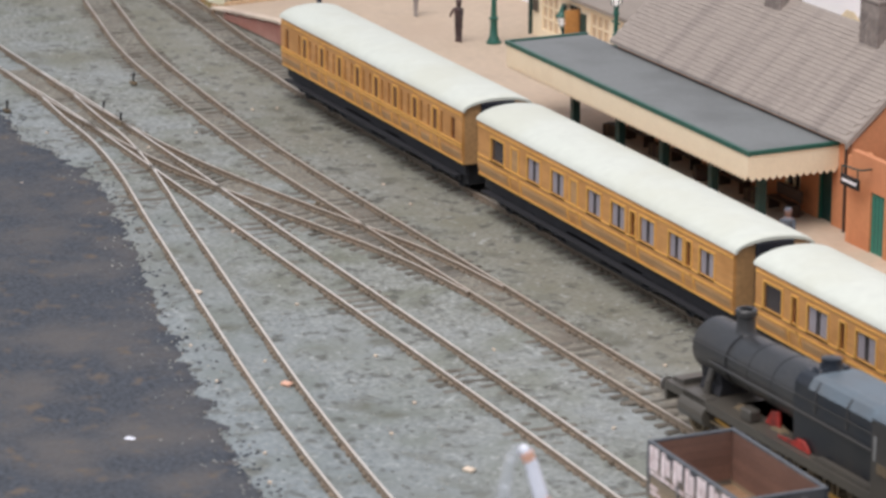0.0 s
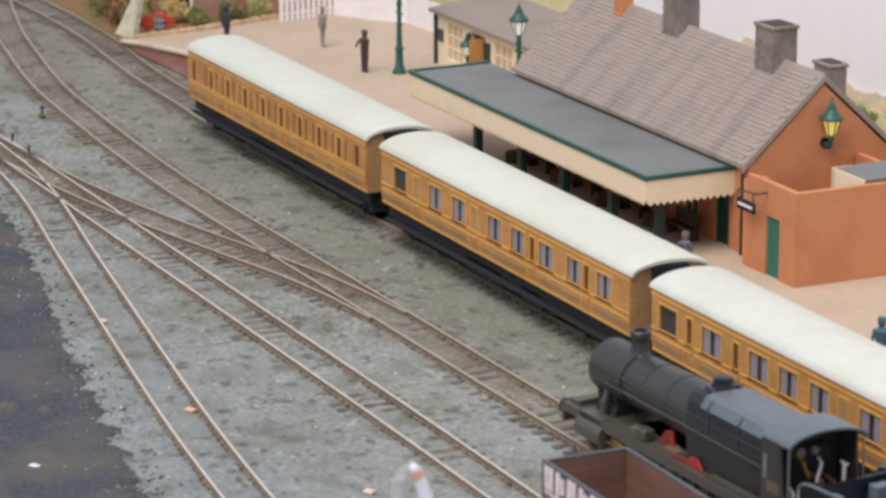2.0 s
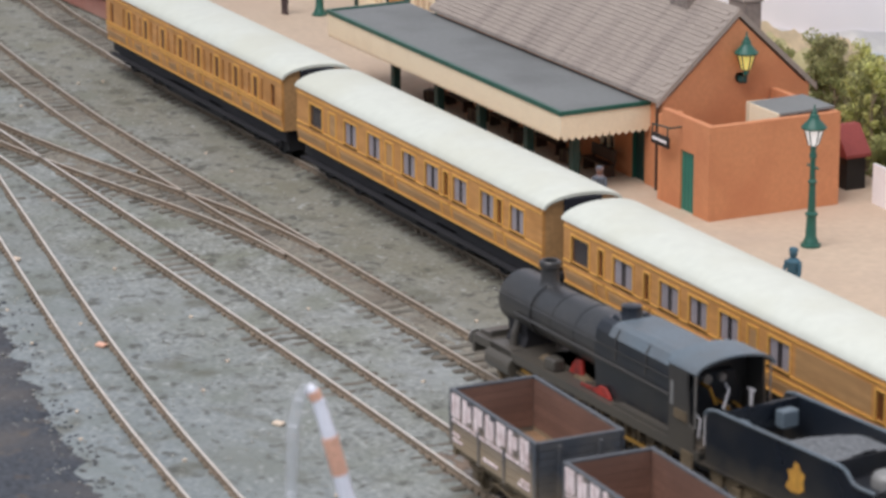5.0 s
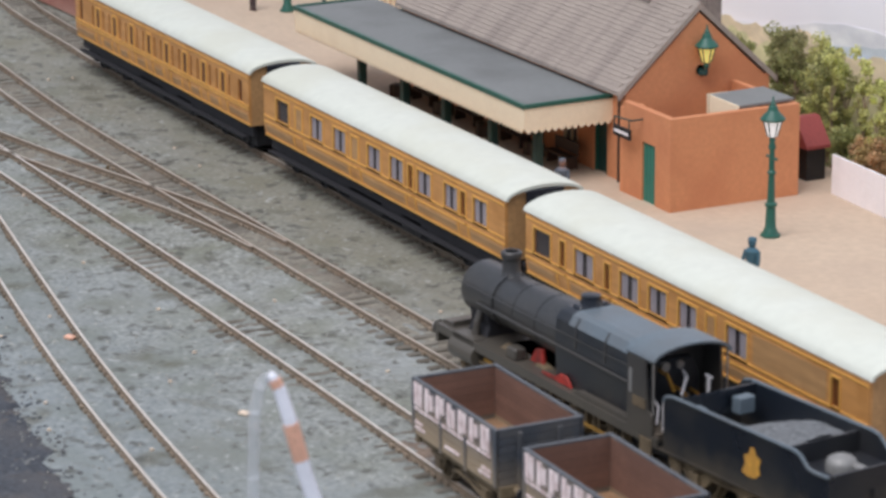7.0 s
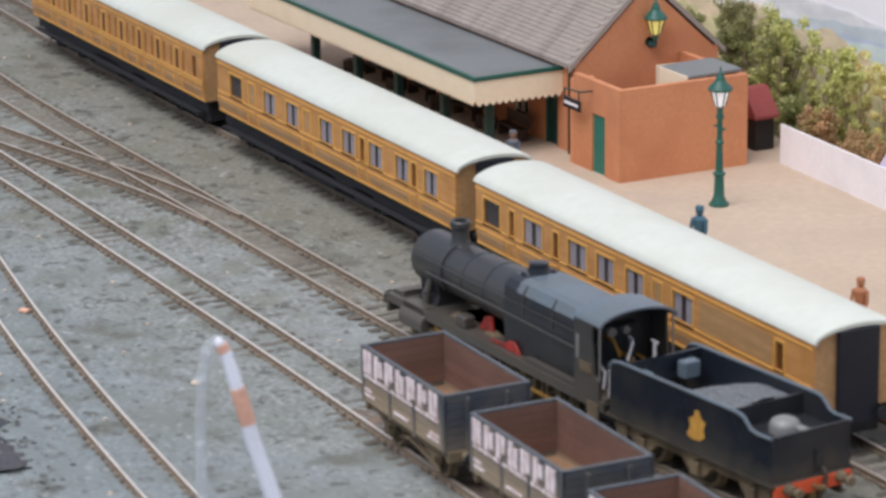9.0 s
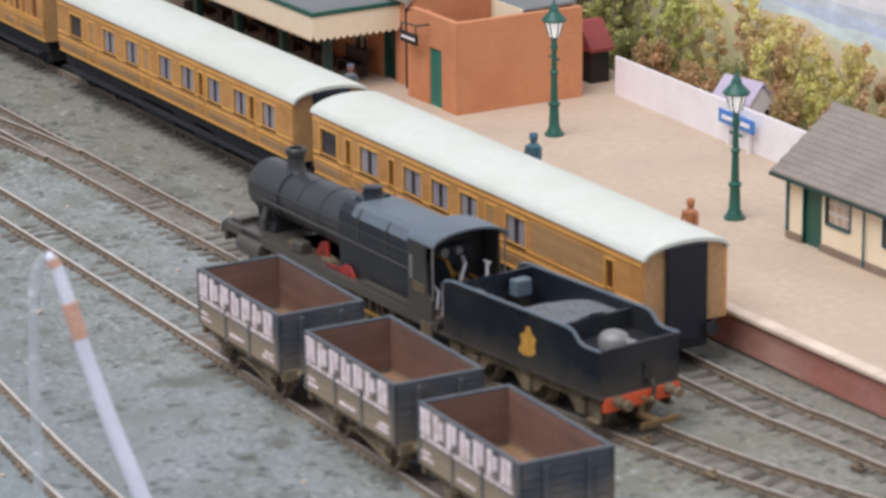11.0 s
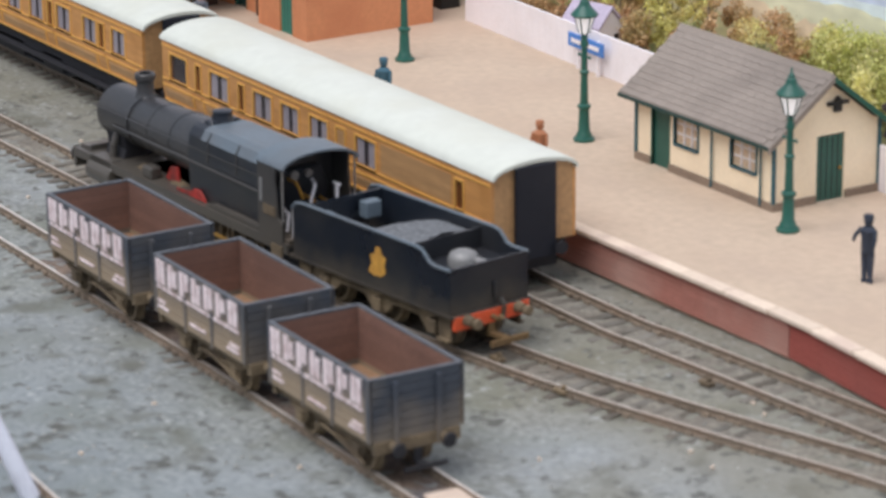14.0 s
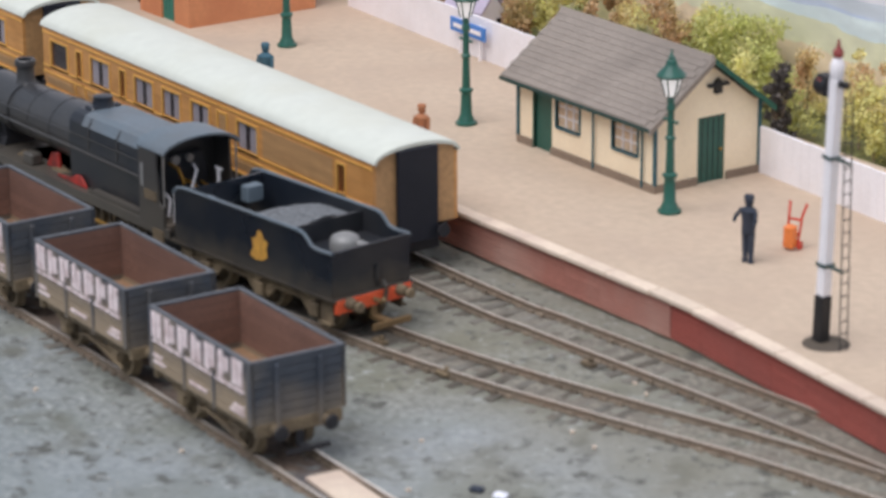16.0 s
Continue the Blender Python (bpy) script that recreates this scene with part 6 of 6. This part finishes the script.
for n, (z, amp, wave, col, label) in enumerate(HILLS):
    y = 239.4 - n * 0.5
    h = Shape()
    line = [(x, z + amp * noise.noise((x / wave / 2.2, n * 7.7, 0)) * 1.6 + amp * 0.4 * noise.noise((x / wave * 3, n, 3)) + (16 / (1 + math.exp((x - 10) / 22)) if n > 4 else -20 / (1 + math.exp((x + 190) / 22)))) for x in range(-1700, 900, 4)]
    up = [h.bm.verts.new((x, y, zz)) for x, zz in line]
    dn = [h.bm.verts.new((x, y, -6)) for x, zz in line]
    for i in range(len(line) - 1):
        h.bm.faces.new((dn[i], dn[i + 1], up[i + 1], up[i]))
    solo("painted_hill", h, material("painted_hill", col, 0.9, vary=0.18, grain=160, grain_stretch=(0.5, 1, 1), patch=40, patches=tuple(c * 0.82 for c in col), amount=0.8, bump=0, stretch=(0.4, 1, 1.6)), label, "backdrop", "structure")
rt = random.Random(11)
KINDS = {"foliage": "green model tree behind the platform fence", "autumn_foliage": "yellow autumn model tree behind the platform fence", "dark_foliage": "dark olive model tree behind the station", "brown_foliage": "low russet model bush behind the fence"}
# belts along the back: from, to, how many, heights, widths, kinds
BELTS = ((-430, -200, 9, 30, 44, 16, 24, (M_HEDGE, M_DARKLEAF)), (-200, -112, 15, 48, 59, 14, 20, (M_DARKLEAF, M_HEDGE, M_DARKLEAF)), (-118, -20, 12, 46, 60, 10, 14, (M_HEDGE, M_AUTUMN, M_HEDGE)), (-20, 70, 10, 38, 52, 10, 14, (M_HEDGE, M_AUTUMN, M_AUTUMN)),
         (-100, 130, 14, 16, 25, 14, 20, (M_RUSSET, M_RUSSET, M_DARKLEAF)), (66, 128, 6, 24, 32, 13, 20, (M_RUSSET, M_AUTUMN)), (124, 182, 8, 28, 38, 15, 22, (M_AUTUMN, M_AUTUMN, M_HEDGE)), (190, 460, 17, 24, 33, 14, 21, (M_AUTUMN, M_AUTUMN, M_HEDGE)))
seed = 0
for x0, x1, count, h0, h1, w0, w1, mats in BELTS:
    for i in range(count):
        mt = mats[rt.randrange(len(mats))]
        x = x0 + (x1 - x0) * (i + 0.5) / count + rt.uniform(-4, 4)
        tree(x, rt.uniform(190, 200) if h1 < 26 else rt.uniform(198, 226), rt.uniform(h0, h1), rt.uniform(w0, w1), mt, seed, KINDS[mt.name])
        seed += 1
for i, (x, y, h, w, mt) in enumerate(((238, 172, 43, 9, M_BARETREE), (232, 180, 42, 10, M_BARETREE), (206, 178, 41, 22, M_AUTUMN), (-738, 92, 11, 18, M_DARKLEAF), (-738, 112, 12, 18, M_HEDGE), (-740, 72, 10, 16, M_DARKLEAF), (-762, 38, 14, 16, M_DRY), (-778, 40, 13, 20, M_DRY), (-796, 38, 14, 22, M_DRY), (-816, 40, 14, 24, M_DRY), (-840, 42, 16, 26, M_DRY), (-782, 50, 18, 20, M_HEDGE), (-806, 54, 18, 22, M_HEDGE), (-750, 60, 16, 16, M_AUTUMN))):
    tree(x, y, h, w, mt, 100 + i, "small model bush beside the platform" if x < 0 else "model tree beside the hut", 4 if x > 0 else 5 if y < 60 else 8)

# small cream building and cottage at the far end
office = thing("cream_office", 0, 0, PZ, label="low cream station office with dark flat roof", category="office building")
part("front_wall", wall_with_holes(-551, -430, 145, 148, 0, 30, [(-539, -518, 5, 26), (-507, -490, 0, 26), (-478, -456, 5, 26)]), M_CREAM, office)
part("side_wall", Shape().box(-551, -548, 148, 185, 0, 30), M_CREAM, office)
part("rear_wall", Shape().box(-548, -430, 182, 185, 0, 30), M_CREAM, office)
part("roof", Shape().prism([(141, 30), (188, 36), (188, 38), (141, 32)], -555, -426), M_HUTSLATE, office, "dark grey sloping roof")
for a, b in ((-539, -518), (-478, -456)):
    w = part("window", Shape().box(a, b, 146.4, 147.2, 5, 26), M_BLIND, office, "tan blind behind a cream lattice window")
    for i in range(4):
        part("glazing_bar", Shape().box(a + (b - a) * i / 3 - 0.7, a + (b - a) * i / 3 + 0.7, 145.4, 146.3, 5, 26), M_CREAM, w)
    for z in (5, 12, 19, 26):
        part("glazing_bar", Shape().box(a, b, 145.6, 146.2, z - 0.6, z + 0.6), M_CREAM, w)
d = part("doorway", Shape().box(-507, -490, 147.2, 147.8, 0, 26), M_BLACK, office, "dark open doorway")
part("door_leaf", Shape().box(-493.5, -492.3, 137, 145.5, 0, 25), M_TEAK, d, "open orange-brown door leaf")
part("door_leaf", Shape().box(-511, -507.5, 143.6, 144.9, 0, 25), M_DKGREEN, d, "folded dark green door leaf")
part("shutter", Shape().box(-488, -482.5, 143.8, 144.8, 3, 24).soften(0.3), M_DKGREEN, office, "dark green shutter")
part("corner_post", Shape().box(-553.2, -551.6, 143.4, 145.4, 0, 31), M_DKGREEN, office)
part("notice_board", Shape().box(-549, -543, 144.0, 144.9, 14, 21).soften(0.2), M_TRUNK, office)
office_lamp = thing("office_lantern", -502, 139.5, PZ + 13, label="dark green wall lantern beside the office door", category="wall lamp")
lantern(office_lamp, 0.0)
office_lamp.scale = (0.7, 0.7, 0.7)
part("bracket", Shape().tube([(0, 0, 0.4), (0, 0, -1.2), (0, 5.4, -1.2)], 0.6, 6), M_DKGREEN, office_lamp)
cottage = thing("brick_cottage", -752, 100, 8, label="red-brown brick cottage at the far end", category="cottage")
part("wall", wall_with_holes(-45, 45, 0, 3, 0, 42, [(-40, -27, 5, 26), (10, 22, 0, 30)]).box(-45, -42, 3, 50, 0, 42).box(42, 45, 3, 50, 0, 42), M_PLATBRICK, cottage).matrix_local = pose(0, 0, 0, 0, 0, 88)
w = part("window", Shape().box(-40, -27, 1, 2, 5, 26), M_WINDOW, cottage)
w.matrix_local = pose(0, 0, 0, 0, 0, 88)
part("frame", Shape().box(-40, -38.2, -0.6, 0.9, 5, 26).box(-28.8, -27, -0.6, 0.9, 5, 26).box(-38.2, -28.8, -0.6, 0.9, 5, 6.6).box(-38.2, -28.8, -0.6, 0.9, 24.4, 26).box(-38.2, -28.8, -0.3, 0.9, 14.5, 15.6), M_CREAM, w, "cream painted window frame")
part("roof", Shape().prism([(-4, 40), (25, 64), (54, 40), (54, 42), (25, 66), (-4, 42)], -48, 48), M_SLATE, cottage).matrix_local = pose(0, 0, 0, 0, 0, 88)
kerb = thing("garden_edging", 0, 0, 0, label="low sandy rock edging along the cottage garden", category="edging")
rk = random.Random(8)
for i in range(17):
    t = i / 16
    if t < 0.6:
        x, y, z = -736 + 12 * t / 0.6, 24 + 54 * t / 0.6, 2.6 + 4.9 * t / 0.6
    else:
        u = (t - 0.6) / 0.4
        x, y, z = -724 + 11 * u, 78 + 34 * u, 7.5 + 5 * u
    rock = Shape().box(-2.2, 2.2, -3.4, 3.4, -4.0, 2.6)
    rock.soften(1.0)
    for v in rock.bm.verts:
        v.co *= 1 + 0.22 * noise.noise((v.co.x * 0.4 + i * 5, v.co.y * 0.4, v.co.z * 0.4))
    part("rock", rock, M_SANDROCK, kerb, smooth=True).matrix_local = pose((x - 1.5) / 1000, y / 1000, z / 1000, 0, 0, rk.uniform(-15, 15))
def bank_height(x, y):
    """Rises behind the line and dies away towards the platform ramp."""
    lift = min(9.0, max(-5.0, (y - 29) * 0.8 - 2.5))
    k = min(1.0, (-724 - x) / 30)
    foot = min(lift, 1.6 + (y - 24) * 0.1)
    return k * lift + (1 - k) * foot + k * (1.8 * noise.noise((x / 30, y / 30, 5)) + 1.2 * noise.noise((x / 6, y / 6, 1)))


bank2 = sheet(-1500, -724, 0, 190, 4, bank_height)
solo("garden_bank", bank2, M_DRY, "rough green and brown garden bank", "bank", "structure")
bike = thing("red_bicycle", -744, 46, 6.5, 70, "tiny red model bicycle leaning in the garden", "bicycle")
part("frame", Shape().tube([(-6, 0, 4), (-1.5, 0, 9), (4.5, 0, 9), (6, 0, 4)], 0.8, 6).tube([(4.5, 0, 9), (5.1, 0, 12)], 0.7, 6), M_RED, bike)
for x in (-6, 6):
    part("wheel", Shape().rod((x, -0.4, 4), (x, 0.4, 4), 4.0, seg=16), M_RED, bike)
tub = thing("garden_barrel", -736, 45, 6.5, 0, "small dark grey barrel beside the bicycle", "barrel")
part("body", Shape().lathe([(0, 3.0), (3.5, 3.6), (7, 3.1), (7.1, 2.5), (6.2, 2.4)], seg=14), M_LID, tub, smooth=True)
for z in (1.6, 5.4):
    part("hoop", Shape().lathe([(z - 0.3, 3.45), (z - 0.3, 3.7), (z + 0.3, 3.7), (z + 0.3, 3.45)], seg=14), M_UNDER, tub)

# far cottage and shed in front of the painted distance
far = thing("far_cottage", 6, 183, 8, 10, "small white cottage with pale purple roof behind the fence", "cottage")
part("wall", Shape().prism([(-7, 0), (7, 0), (7, 16), (0, 23), (-7, 16)], 0, 22), M_WHITE, far)
part("roof", Shape().prism([(-8.5, 14.8), (0, 23.6), (8.5, 14.8), (8.5, 16), (0, 25), (-8.5, 16)], -1, 23), material("pale_purple_roof", (0.50, 0.44, 0.55), 0.8), far)
for y in (-4, 2):
    part("window", Shape().box(22, 22.4, y, y + 2.4, 8, 12), M_WINDOW, far)
shed = thing("red_roofed_shed", -90, 172, PZ - 8, 0, "dark shed with red roof behind the brick yard", "shed")
part("wall", Shape().box(-10, 10, -5, 5, 0, 24), M_BLACK, shed)
part("roof", Shape().prism([(-12, 23), (12, 23), (12, 24.5), (2, 36), (-2, 36), (-12, 24.5)], -6.5, 6.5, "y"), M_DARKRED, shed)
specks = Shape()
rs = random.Random(21)
for i in range(65):
    x, y = rs.uniform(-560, 420), rs.uniform(-250, 20)
    specks.box(-0.7, 0.7, -0.5, 0.5, 0, 0.8, pose(x, y, ground_height(x, y) + 0.1, 0, 0, rs.uniform(0, 180)))
solo("white_specks", specks, M_COPING, "tiny pale chips scattered over the ballast", "debris", "stuff")
card = Shape().box(-22, 22, -6, 6, 0, 1.2).soften(0.2)
ob = solo("pale_card_strip", card, M_COPING, "pale pinkish card strip lying beside the siding", "card strip")
ob.matrix_world = pose(0.412, -0.1335, -0.0022, 0, 0, -5)
cloth = Shape().lathe([(0, 6.5), (3, 5.2), (8, 3.4), (13, 2.0), (15, 0.6)], seg=9)
for v in cloth.bm.verts:
    v.co.x += 1.4 * math.sin(v.co.z * 0.6 + v.co.y)
    v.co.y += 1.0 * math.cos(v.co.z * 0.5 + v.co.x)
ob = solo("pale_cloth_cover", cloth, M_NET, "pale drooping cloth cover beside the garden wall", "cloth", smooth=True)
ob.matrix_world = pose(-0.741, 0.026, 0.004) @ Matrix.Rotation(radians(-16), 4, "X") @ Matrix.Diagonal((1.0, 1.2, 2.1, 1))

# ---- platform pieces: coping stones, face bricks, paving ----
platform = bpy.data.objects["platform"]
coping_mesh = Shape().box(-11.8, 11.8, -1.2, 4.6, -1.3, 0.5).soften(0.3).mesh("coping_stone", M_COPING)
x = -628.0
while x < 560:
    a = math.degrees(math.atan2(edge_y(x + 12) - edge_y(x - 12), 24))
    place("coping_stone", coping_mesh, platform, x, edge_y(x), PZ, a)
    x += 24.0
ramp_mesh = Shape().box(-11.8, 11.8, -1.2, 4.6, -1.3, 0.5).soften(0.3).mesh("coping_stone", M_COPING)
for x in (-652.0, -676.0, -700.0, -724.0):
    a = math.degrees(math.atan2(edge_y(x + 12) - edge_y(x - 12), 24))
    place("coping_stone", ramp_mesh, platform, x, edge_y(x), edge_z(x), a, ry=-5.65)
face_mesh = Shape().box(-9.68, 9.68, 0, 1.4, -1.03, 1.03).soften(0.1).mesh("brick_course", M_PLATBRICK)
red_mesh = Shape().box(-9.68, 9.68, 0, 1.4, -1.03, 1.03).soften(0.1).mesh("brick_course", M_REDBRICK)
for row in range(6):
    x = 150.0
    while x < 520:
        a = math.degrees(math.atan2(edge_y(x + 9) - edge_y(x - 9), 18))
        place("brick_course", face_mesh if x < 358 else red_mesh, platform, x, edge_y(x) + 0.6, PZ - 2.4 - row * 2.15, a)
        x += 19.4
    x = -712.0
    while x < -520:
        a = math.degrees(math.atan2(edge_y(x + 9) - edge_y(x - 9), 18))
        if PZ - 1.2 - row * 2.15 > edge_z(x - 9):
            x += 19.4
            continue
        place("brick_course", face_mesh, platform, x, edge_y(x) + 0.6, PZ - 2.4 - row * 2.15, a)
        x += 19.4
